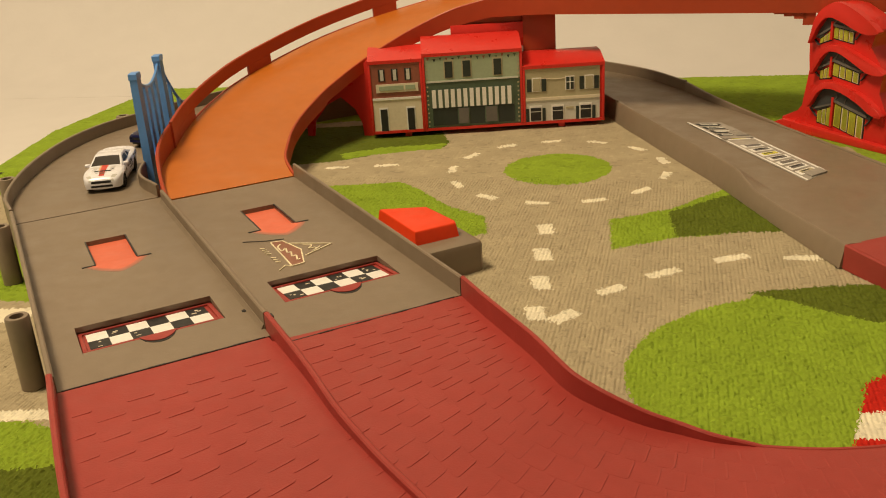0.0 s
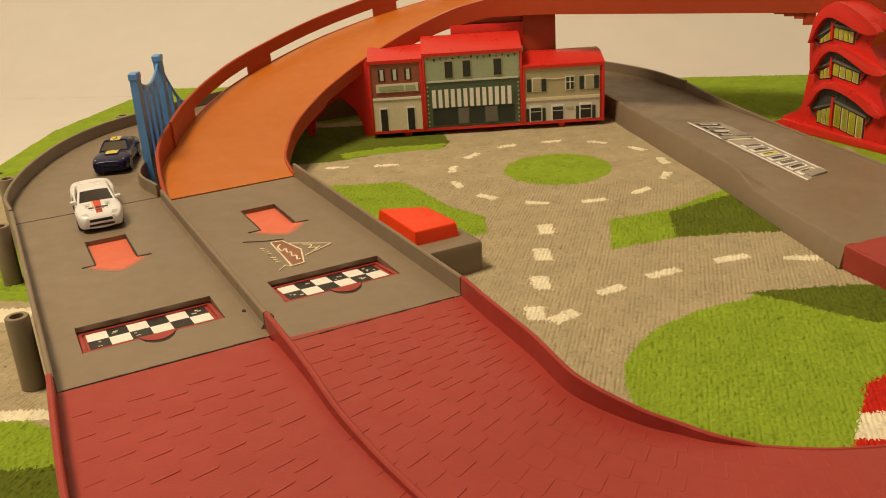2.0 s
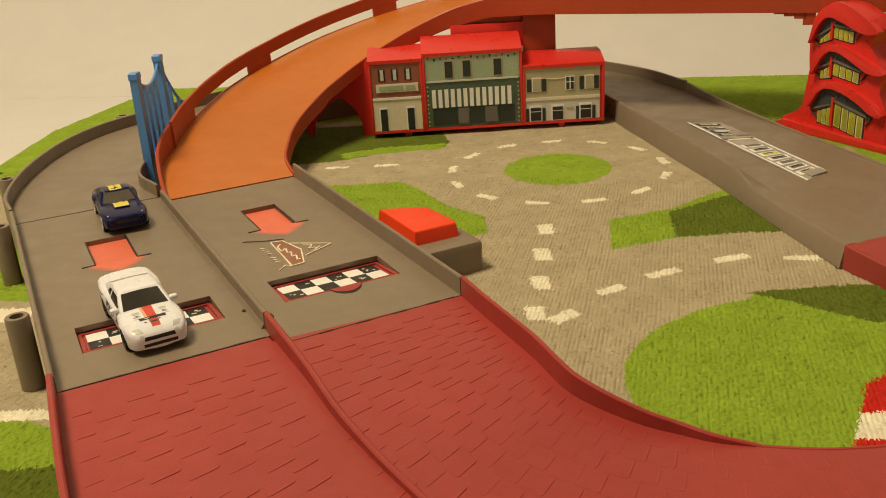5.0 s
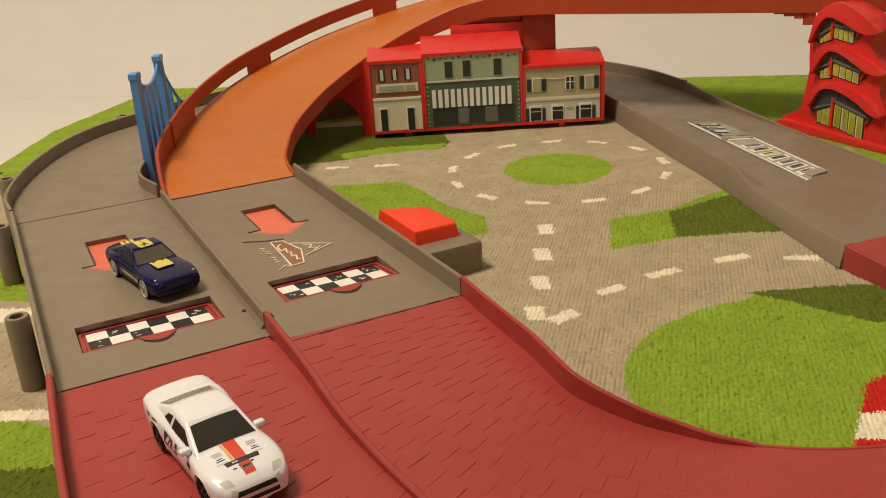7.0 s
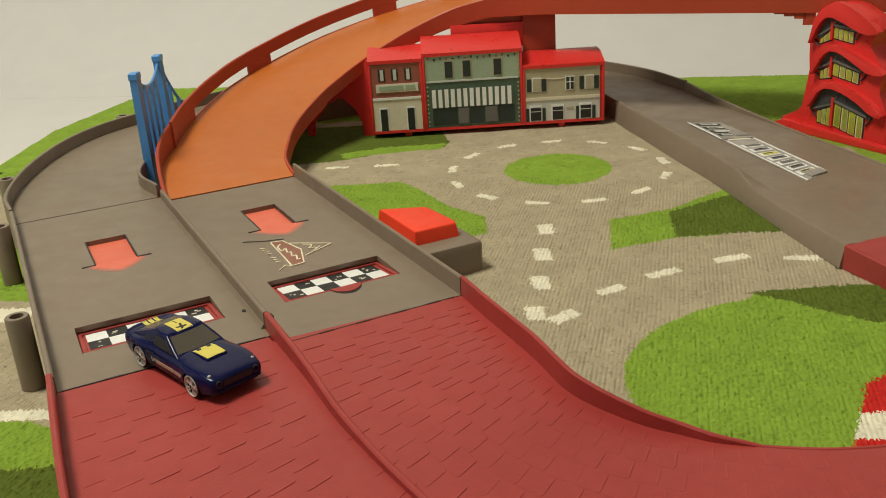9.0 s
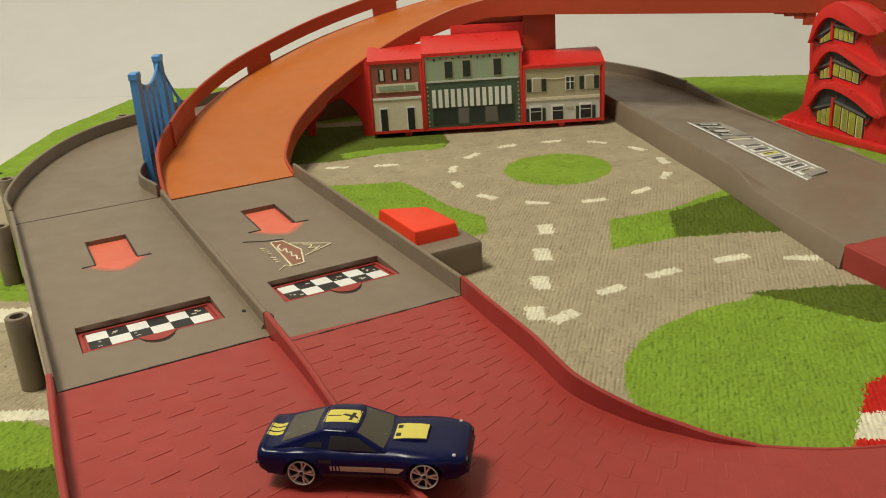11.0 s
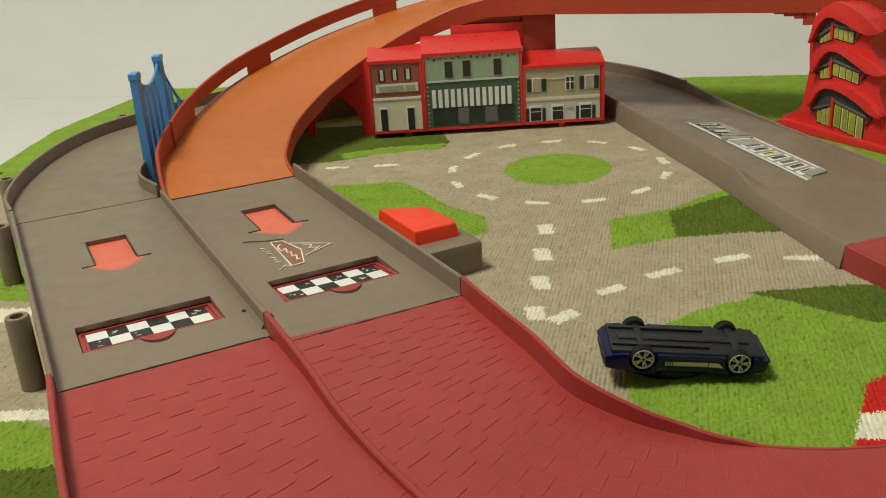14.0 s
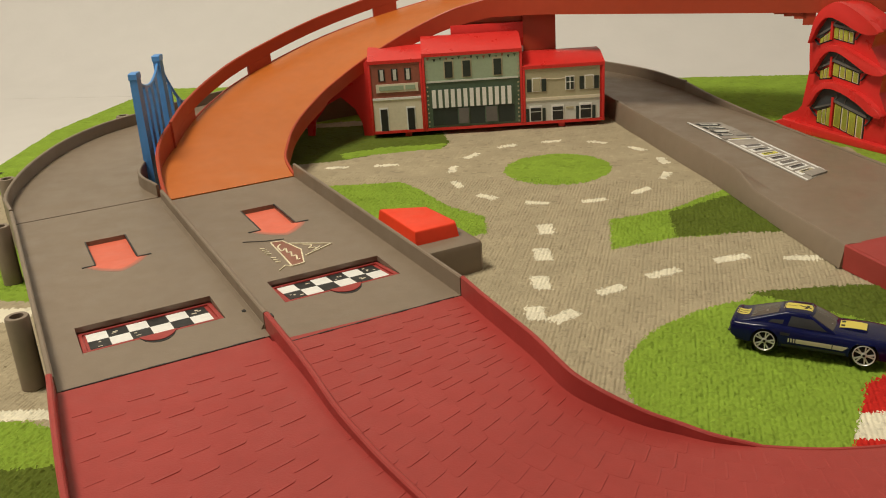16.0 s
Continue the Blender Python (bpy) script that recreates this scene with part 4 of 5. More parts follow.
# ---------------------------------------------------------------- printed signs on the track
def lane_emblem():
    th = thing("lane_emblem", "white-lined emblem with a brown-red badge printed on the lane", "sticker")
    z = LANE_Z + 0.0004

    def line(pts, w, mat, name):
        for (a, b), (c, d) in zip(pts, pts[1:]):
            u = Vector((c - a, d - b, 0)).normalized()
            s = Vector((-u.y, u.x, 0)) * w / 2
            q = [Vector((a, b, 0)) - s, Vector((c, d, 0)) - s, Vector((c, d, 0)) + s, Vector((a, b, 0)) + s]
            part(name, prism([W(p.x, p.y) for p in q], z - 0.0006, z + 0.0002), mat, th)

    def smooth_line(pts, w, mat, name, n=24):
        line([(p.x, p.y) for p in spline([Vector((a, b, 0)) for a, b in pts], n)], w, mat, name)

    badge = [(0.1312, 0.4966), (0.1381, 0.4950), (0.1427, 0.4748), (0.1373, 0.4544), (0.1300, 0.4536)]
    part("badge", prism([W(*p) for p in badge], z - 0.0006, z), BADGE_INK, th, "brown badge")
    line(badge + badge[:1], 0.0008, LINE_INK, "badge_outline")
    smooth_line([(0.1351, 0.4903), (0.1325, 0.4866), (0.1324, 0.4789), (0.1356, 0.4822), (0.1343, 0.4743), (0.1365, 0.4749), (0.1348, 0.4676), (0.1372, 0.4679), (0.1357, 0.4606), (0.1374, 0.4615)], 0.0010, LINE_INK, "badge_squiggle", 40)
    line([(0.1382, 0.4903), (0.1608, 0.4737), (0.1418, 0.4646)], 0.0008, LINE_INK, "flag_outline")
    smooth_line([(0.1463, 0.4821), (0.1504, 0.4780), (0.1469, 0.4739), (0.1513, 0.4728), (0.1469, 0.4673), (0.1536, 0.4734)], 0.0006, LINE_INK, "flag_squiggle")
    line([(0.1300, 0.4536), (0.1271, 0.4567), (0.1221, 0.4514)], 0.0005, LINE_INK, "tail_line")
    for k in range(8):
        x, y = 0.1239 + 0.0002 * k, 0.4907 - 0.0036 * k
        if k != 4:
            line([(x - 0.0012, y - 0.0004), (x + 0.0014, y - 0.0016)], 0.0009, LINE_INK, "text_bar")
    line([(0.1173, 0.5080), (0.1295, 0.5013), (0.1401, 0.4982)], 0.0003, BEAM_INK, "thin_stroke")


lane_emblem()


def road_sticker():
    th = thing("road_sticker", "worn white and black lettered sticker on the grey road", "sticker")
    z = 0.0116
    A, B = Vector((0.2175, 0.7627, z)), Vector((0.2499, 0.5838, z))
    side = Vector((0.0272, -0.0053, 0))
    side2 = Vector((0.0224, 0.0195, 0))

    def at(u, v):
        p = A.lerp(B, u) + side.lerp(side2, u) * v
        return Vector((p.x, p.y, 0))

    def patch(u0, u1, v0, v1, mat, name, up=0.0002, parent=None, skew=0.0):
        q = [at(u0, v0), at(u1, v0), at(u1 + skew, v1), at(u0 + skew, v1)]
        return part(name, prism(q, z - 0.0004, z + up), mat, parent or th)

    body = patch(0.0, 1.0, 0.0, 1.0, WORN_INK, "sticker_sheet")
    patch(0.37, 0.995, 0.04, 0.10, WHITE_INK, "white_edge", 0.0004)
    patch(0.0, 0.33, 0.0, 0.07, WHITE_INK, "white_edge", 0.0004)
    patch(0.30, 0.98, 0.92, 0.99, WHITE_INK, "white_edge", 0.0004)
    rng = random.Random(4)
    for k in range(13):
        u = 0.03 + k * 0.072
        if 0.33 < u < 0.40:
            continue
        w = 0.046 + 0.010 * rng.random()
        worn = u < 0.30
        patch(u, u + w, 0.16, 0.84 - 0.1 * rng.random(), BLACK_INK if worn else WHITE_INK, "letter_bar", 0.0005, skew=0.014)
        patch(u + w * 0.22, u + w * 0.78, 0.26, 0.72, (KHAKI_INK, YELLOW_INK, BEAM_INK, KHAKI_INK)[rng.randrange(4)] if not worn else STONE_INK, "letter_gap", 0.0008, skew=0.010)
        if rng.random() < 0.6:
            patch(u + w * 0.40, u + w * 0.56, 0.30, 0.60, BLACK_INK, "letter_gap", 0.0010, skew=0.006)
    for u, v, w, h in ((0.30, 0.05, 0.05, 0.9), (0.22, 0.55, 0.10, 0.4), (0.93, 0.30, 0.06, 0.6), (0.10, 0.70, 0.12, 0.25)):
        patch(u, u + w, v, v + h, WORN_INK, "worn_patch", 0.0012, skew=0.02)


road_sticker()


# ---------------------------------------------------------------- toy cars
def eased(table, x):
    """A value from a table of (x, value) rows, on a smooth curve that never overshoots its rows."""
    if x <= table[0][0]:
        return table[0][1]
    if x >= table[-1][0]:
        return table[-1][1]
    i = max(k for k in range(len(table) - 1) if table[k][0] <= x)
    slope = [(b[1] - a[1]) / (b[0] - a[0]) for a, b in zip(table, table[1:])]

    def tangent(k):
        if k == 0 or k == len(table) - 1:
            return slope[min(k, len(slope) - 1)]
        a, b = slope[k - 1], slope[k]
        return 0.0 if a * b <= 0 else 2 * a * b / (a + b)

    h = table[i + 1][0] - table[i][0]
    t = (x - table[i][0]) / h
    return ((2 * t ** 3 - 3 * t * t + 1) * table[i][1] + (t ** 3 - 2 * t * t + t) * h * tangent(i)
            + (3 * t * t - 2 * t ** 3) * table[i + 1][1] + (t ** 3 - t * t) * h * tangent(i + 1))


class CarShape:
    """A toy car's skin in millimetres, x forward: a lower shell along its length and a cabin built up in height."""

    def __init__(self, width, low, belt, deck, cabin, wheels=(22.0, -20.0), arch=6.2):
        self.width, self.low, self.belt, self.deck, self.cabin, self.wheels, self.arch = width, low, belt, deck, cabin, wheels, arch
        self.shell = self.build()
        self.tree = BVHTree.FromBMesh(self.shell)

    def ring(self, x):
        w, b, d, lo = eased(self.width, x), eased(self.belt, x), eased(self.deck, x), eased(self.low, x)
        cut = lo
        for xw in self.wheels:
            dx = abs(x - xw)
            if dx < self.arch:
                cut = max(cut, 5.3 + math.sqrt(self.arch ** 2 - dx * dx) - 0.4)
            if dx < self.arch + 2.2:
                w += 0.30 * (1 - max(0.0, dx - self.arch + 1.0) / 3.2)
        cut = min(cut, b - 1.9)
        pts = [(w * 0.84, lo), (w * 0.955, lo + 0.2), (w * 0.980, lo + (b - lo) * 0.22), (w, lo + (b - lo) * 0.48), (w * 0.992, lo + (b - lo) * 0.70), (w * 0.972, b - 1.0),
               (w * 0.945, b - 0.40), (w * 0.905, b), (w * 0.84, b + (d - b) * 0.42), (w * 0.62, b + (d - b) * 0.80), (w * 0.30, b + (d - b) * 0.97), (0.0, d)]
        return [(y, max(z, cut + 0.12 * k) if k < 6 else z) for k, (y, z) in enumerate(pts)]

    def plan(self, t):
        """The cabin's outline at t of its height, from its front round to its back and again to the front."""
        (z0, f0, r0, wf0, wr0), (z1, f1, r1, wf1, wr1), (bow_f, bow_r) = self.cabin
        k = t + 0.10 * t * (1 - t)
        z, f, r = z0 + (z1 - z0) * t, f0 + (f1 - f0) * t, r0 + (r1 - r0) * t
        wf, wr = wf0 + (wf1 - wf0) * k ** 1.35, wr0 + (wr1 - wr0) * k ** 1.35
        half = [(f - bow_f * (j / 6) ** 2, wf * 0.95 * j / 6) for j in range(7)]
        half += [(f - bow_f - 0.35, wf * 0.985), (f - bow_f - 1.1, wf)]
        half += [(f - bow_f - 1.1 + (r + bow_r + 1.1 - f + bow_f + 1.1) * j / 8, wf + (wr - wf) * j / 8 + 0.25 * math.sin(math.pi * j / 8)) for j in range(1, 9)]
        half += [(r + bow_r + 0.35, wr * 0.985)]
        half += [(r + bow_r * (j / 6) ** 2, wr * 0.95 * j / 6) for j in range(6, -1, -1)]
        return [Vector((x, y, z)) * 0.001 for x, y in half] + [Vector((x, -y, z)) * 0.001 for x, y in half[-2:0:-1]]

    def build(self):
        x0, x1 = self.width[0][0], self.width[-1][0]
        rings = []
        for i in range(151):
            s = i / 75 - 1
            x = (x0 + x1) / 2 + (x1 - x0) / 2 * (0.55 * s + 0.45 * math.sin(math.pi / 2 * s))
            r = self.ring(x)
            rings.append([Vector((x, -y, z)) * 0.001 for y, z in r] + [Vector((x, y, z)) * 0.001 for y, z in r[-2::-1]])
        bm = loft(rings)
        rows = [self.plan(k / 10) for k in range(11)]
        top = rows[-1]
        mid = sum(top, Vector()) / len(top)
        for inset, up in ((0.965, 0.28), (0.90, 0.50), (0.70, 0.72), (0.40, 0.84), (0.12, 0.88)):
            rows.append([mid + (p - mid) * inset + Vector((0, 0, up * 0.001)) for p in top])
        return loft(rows, bm=bm)

    def skin(self, corners, axis, lift=0.10, nu=8, nv=5):
        """A thin skin laid on the shell: four corners as seen from above (x, y), a side (x, z) or an end (y, z)."""
        ray = {"top": Vector((0, 0, -1)), "left": Vector((0, -1, 0)), "right": Vector((0, 1, 0)), "front": Vector((-1, 0, 0)), "back": Vector((1, 0, 0))}[axis]
        bm = bmesh.new()
        grid = []
        a, b, c, d = [Vector((p[0], p[1])) for p in corners]
        for j in range(nv + 1):
            row = []
            for i in range(nu + 1):
                q = a.lerp(b, i / nu).lerp(d.lerp(c, i / nu), j / nv) * 0.001
                o = {"top": (q.x, q.y, 0.06), "left": (q.x, 0.06, q.y), "right": (q.x, -0.06, q.y), "front": (0.08, q.x, q.y), "back": (-0.08, q.x, q.y)}[axis]
                hit, nrm, _, _ = self.tree.ray_cast(Vector(o), ray)
                if hit is None:
                    row.append(None)
                    continue
                if nrm.dot(ray) > 0:
                    nrm = -nrm
                row.append(bm.verts.new(hit + (nrm * 0.5 - ray * 0.5) * lift * 0.001))
            grid.append(row)
        for r0, r1 in zip(grid, grid[1:]):
            for i in range(nu):
                q = (r0[i], r0[i + 1], r1[i + 1], r1[i])
                if all(q):
                    bm.faces.new(q)
        return bm


GLASS = material("smoked_car_window", (0.030, 0.026, 0.022), 0.14, vary=0.05, spec=0.4)
SMOKE = material("grey_smoked_window", (0.085, 0.072, 0.054), 0.22, vary=0.05, spec=0.35)
REAR_GLASS = material("pale_smoked_window", (0.20, 0.18, 0.155), 0.25, vary=0.10, scale=160)
TYRE = material("black_tyre", (0.008, 0.008, 0.009), 0.7, spec=0.25)
CHASSIS = material("dark_grey_chassis", (0.013, 0.013, 0.016), 0.55, vary=0.1)
CHROME = material("silver_wheel_rim", (0.62, 0.60, 0.56), 0.30, metal=0.4, vary=0.05)
LENS_GLINT = material("pale_headlight_and_glint", (0.55, 0.55, 0.52), 0.25)
WHITE_PAINT = material("white_car_enamel", (0.80, 0.81, 0.87), 0.25, vary=0.02, coat=0.5)
BLUE_PAINT = material("dark_blue_car_enamel", (0.0034, 0.0052, 0.050), 0.17, vary=0.06, spec=0.25)
STRIPE_RED = material("red_car_print", (0.62, 0.05, 0.025), 0.35, vary=0.08)
STRIPE_AMBER = material("amber_car_print", (0.72, 0.42, 0.20), 0.35, vary=0.08)
STRIPE_CREAM = material("pale_cream_car_print", (0.46, 0.42, 0.30), 0.4, vary=0.06)
YELLOW_PRINT = material("yellow_car_print", (0.70, 0.60, 0.09), 0.4, vary=0.06)
GREY_PRINT = material("pale_grey_car_print", (0.50, 0.49, 0.47), 0.4, vary=0.06)


def wheel(parent, x, side, rim_mat):
    c = Vector((x * 0.001, side * 0.0125, 0.0053))
    R = 0.0053

    def turned(rings, n=28, caps=True, bm=None):
        return loft([[c + Vector((r * math.cos(a), side * y, r * math.sin(a))) for a in [math.tau * k / n for k in range(n)]] for y, r in rings], caps=caps, bm=bm)

    w = part("wheel", turned([(-0.0030, R * 0.9), (-0.0026, R), (0.0007, R), (0.0013, R * 0.96), (0.0013, R * 0.90), (0.0003, R * 0.86)]), TYRE, parent)
    bm = turned(((0.0006, R * 0.90), (0.0016, R * 0.89), (0.0017, R * 0.85), (0.0015, R * 0.81), (0.0006, R * 0.80)), caps=False)
    for k in range(5):
        for off in (-0.22, 0.22):
            a = math.tau * k / 5 + off * 0.9
            u, v = Vector((math.cos(a), 0, math.sin(a))), Vector((-math.sin(a), 0, math.cos(a)))
            o = c + Vector((0, side * 0.0006, 0))
            s = -0.10 * R if off > 0 else 0.10 * R
            q = [o + u * R * 0.16 + v * (s * 0.4 - R * 0.050), o + u * R * 0.82 - v * R * 0.055, o + u * R * 0.82 + v * R * 0.055, o + u * R * 0.16 + v * (s * 0.4 + R * 0.050)]
            loft([q, [p + Vector((0, side * 0.0008, 0)) for p in q]], bm=bm)
    turned(((0.0004, R * 0.24), (0.0015, R * 0.23), (0.0017, R * 0.17), (0.0014, R * 0.14)), 14, bm=bm)
    part("rim", bm, rim_mat, w)
    part("hub", turned(((0.0012, R * 0.12), (0.0018, R * 0.11), (0.0019, R * 0.05)), 10), CHASSIS, w)


def white_coupe():
    sh = CarShape(width=[(-39.5, 10.6), (-38.7, 12.2), (-36.8, 13.3), (-31, 13.9), (-22, 14.2), (-8, 13.7), (5, 13.7), (20, 14.2), (28, 13.8), (32, 12.9), (34.5, 11.4), (35.6, 10.0), (36, 8.8)],
                  low=[(-39.5, 6.0), (-37, 4.2), (-30, 3.2), (30, 3.0), (34, 3.0), (36, 3.6)],
                  belt=[(-39.5, 12.0), (-38.6, 13.9), (-36, 14.7), (-22, 14.6), (-8, 13.6), (8, 13.2), (20, 13.0), (27, 12.2), (32, 11.0), (35, 9.3), (36, 8.0)],
                  deck=[(-39.5, 13.2), (-38.8, 15.2), (-37.4, 16.3), (-35.6, 16.1), (-30, 15.9), (-22, 15.9), (0, 15.0), (14, 14.6), (22, 14.1), (28, 13.2), (32, 12.1), (35, 10.2), (36, 8.6)],
                  cabin=((13.0, 18.4, -36.0, 12.0, 11.8), (19.4, 2.0, -16.0, 9.7, 9.3), (0.9, 1.4)), wheels=(22.0, -21.5), arch=6.3)
    th = thing("white_toy_car", "white die-cast toy coupe with a red bonnet stripe", "toy car")
    part("windscreen", sh.skin([(13.6, -10.5), (2.4, -8.6), (2.4, 8.6), (13.6, 10.5)], "top", 0.12, 10, 10), GLASS, th, "dark smoked windscreen")
    part("rear_window", sh.skin([(-26.4, -9.8), (-18.2, -8.4), (-18.2, 8.4), (-26.4, 9.8)], "top", 0.12, 6, 10), REAR_GLASS, th, "pale grey smoked rear window")
    for s, side in ((-1, "right"), (1, "left")):
        part("side_window", sh.skin([(-8.6, 14.4), (9.2, 14.1), (1.8, 18.2), (-7.6, 18.4)], side, 0.10), GLASS, th)
        part("quarter_window", sh.skin([(-16.6, 15.3), (-10.4, 14.8), (-9.4, 18.3), (-14.0, 17.6)], side, 0.10), GLASS, th)
        part("headlight", sh.skin([(31.2, s * 7.8), (34.3, s * 6.6), (33.6, s * 9.8), (30.6, s * 11.4)], "top", 0.10), LENS_GLINT, th, "pale swept-back headlight")
        for q, ink in (([(-14.0, 6.8), (-7.2, 6.4), (-4.6, 11.6), (-12.4, 12.6)], BLACK_INK), ([(-12.6, 8.0), (-10.8, 7.6), (-7.4, 11.2), (-9.2, 11.4)], WHITE_PAINT), ([(-10.2, 7.2), (-9.2, 7.0), (-6.4, 10.0), (-7.2, 10.2)], WHITE_PAINT),
                       ([(-5.2, 7.0), (-1.8, 6.8), (-0.6, 8.4), (-3.8, 8.8)], BLACK_INK), ([(-31.0, 11.2), (-26.6, 11.8), (-25.8, 13.2), (-30.2, 12.8)], BLACK_INK), ([(0.4, 9.6), (3.4, 9.4), (4.4, 11.2), (1.2, 11.4)], BLACK_INK),
                       ([(8.4, 8.8), (11.8, 8.6), (12.6, 10.6), (9.2, 10.8)], BLACK_INK), ([(-3.6, 4.3), (13.6, 4.1), (13.8, 4.9), (-3.0, 5.1)], BRICK_INK), ([(-25.2, 12.2), (-21.0, 12.4), (-17.0, 13.4), (-22.0, 13.4)], BLACK_INK), ([(-3.2, 9.6), (-1.2, 9.4), (-0.4, 11.8), (-2.2, 12.0)], BLACK_INK)):
            part("side_graphic", sh.skin(q, side, 0.07 if ink is BLACK_INK else 0.12, 5, 4), ink, th)
        part("tail_light", box((-39.7e-3, s * 7.5e-3 - 2.6e-3, 10.2e-3), (-38.7e-3, s * 7.5e-3 + 2.6e-3, 12.4e-3), 0.0003), STRIPE_RED, th)
        part("door_mirror", box((0.0078, s * 0.0138 - 0.0020, 0.0134), (0.0108, s * 0.0138 + 0.0020, 0.0156), 0.0008, 3), WHITE_PAINT, th)
        part("bonnet_vent", sh.skin([(17.2, s * 4.6), (19.8, s * 4.4), (19.8, s * 7.6), (17.2, s * 8.0)], "top", 0.08), GREY_PRINT, th, "pale grey bonnet vent")
        for xa, w2, ink in ((20.8, 1.0, BLACK_INK), (21.9, 1.5, BLACK_INK), (23.6, 1.9, GREY_PRINT)):
            part("vent_slot", sh.skin([(xa, s * 6.3 - w2), (xa + 0.55, s * 6.3 - w2), (xa + 0.55, s * 6.3 + w2), (xa, s * 6.3 + w2)], "top", 0.09, 2, 4), ink, th)
        part("headlight_bezel", sh.skin([(s * 6.8, 8.4), (s * 9.0, 8.6), (s * 8.6, 10.2), (s * 6.8, 9.8)], "front", 0.12), LENS_GLINT, th)
    part("bonnet_stripe", sh.skin([(13.6, -2.3), (32.2, -1.9), (32.2, 1.9), (13.6, 2.3)], "top", 0.08, 12), STRIPE_RED, th)
    part("stripe_edge", sh.skin([(13.6, -3.6), (24.0, -3.4), (24.0, -2.3), (13.6, -2.3)], "top", 0.08, 8), STRIPE_AMBER, th)
    part("bonnet_scoop", sh.skin([(24.2, -6.2), (26.4, -5.8), (26.4, 5.8), (24.2, 6.2)], "top", 0.16, 4, 10), BLACK_INK, th, "black bonnet scoop mouth")
    part("scoop_mark", sh.skin([(24.9, -3.6), (25.6, -3.6), (25.6, -1.6), (24.9, -1.6)], "top", 0.22, 2, 3), GREY_PRINT, th)
    for q, ink in (([(27.4, -2.4), (30.8, -1.6), (30.4, 1.9), (27.4, 2.2)], BRICK_INK), ([(28.2, -1.4), (29.2, -1.4), (29.0, 1.2), (28.2, 1.4)], BLACK_INK), ([(29.6, -0.8), (30.4, -0.8), (30.2, 0.6), (29.6, 0.8)], STRIPE_RED),
                   ([(28.0, -4.6), (28.6, -4.6), (28.6, -3.2), (28.0, -3.2)], BLACK_INK), ([(27.0, 2.2), (28.0, 2.2), (27.8, 3.2), (27.2, 3.0)], BLACK_INK)):
        part("bonnet_mark", sh.skin(q, "top", 0.14 if ink is BRICK_INK else 0.18, 3, 3), ink, th)
    for q, nm in (([(-7.2, 7.4), (7.2, 7.4), (6.6, 9.2), (-6.6, 9.2)], "upper_grille"), ([(-7.6, 4.4), (7.6, 4.4), (7.6, 6.0), (-7.6, 6.0)], "lower_grille")):
        part(nm, sh.skin(q, "front", 0.16, 10, 4), BLACK, th, "black mesh grille")
    part("front_splitter", loft([[Vector(((35.2 - 3.6 * (y / 11) ** 2) * 0.001 + dx, y * 0.001, z)) for dx, z in ((-0.003, 0.0030), (0.0008, 0.0030), (0.0008, 0.0037), (-0.003, 0.0040))] for y in [11 * (k / 6 - 1) for k in range(13)]]), WHITE_PAINT, th)
    part("chassis", box((-0.0365, -0.0112, 0.0026), (0.0335, 0.0112, 0.0090), 0.0008), CHASSIS, th)
    part("body", sh.shell, WHITE_PAINT, th, smooth=34)
    for x in (22.0, -21.5):
        for s in (-1, 1):
            wheel(th, x, s, BLACK)
    return th


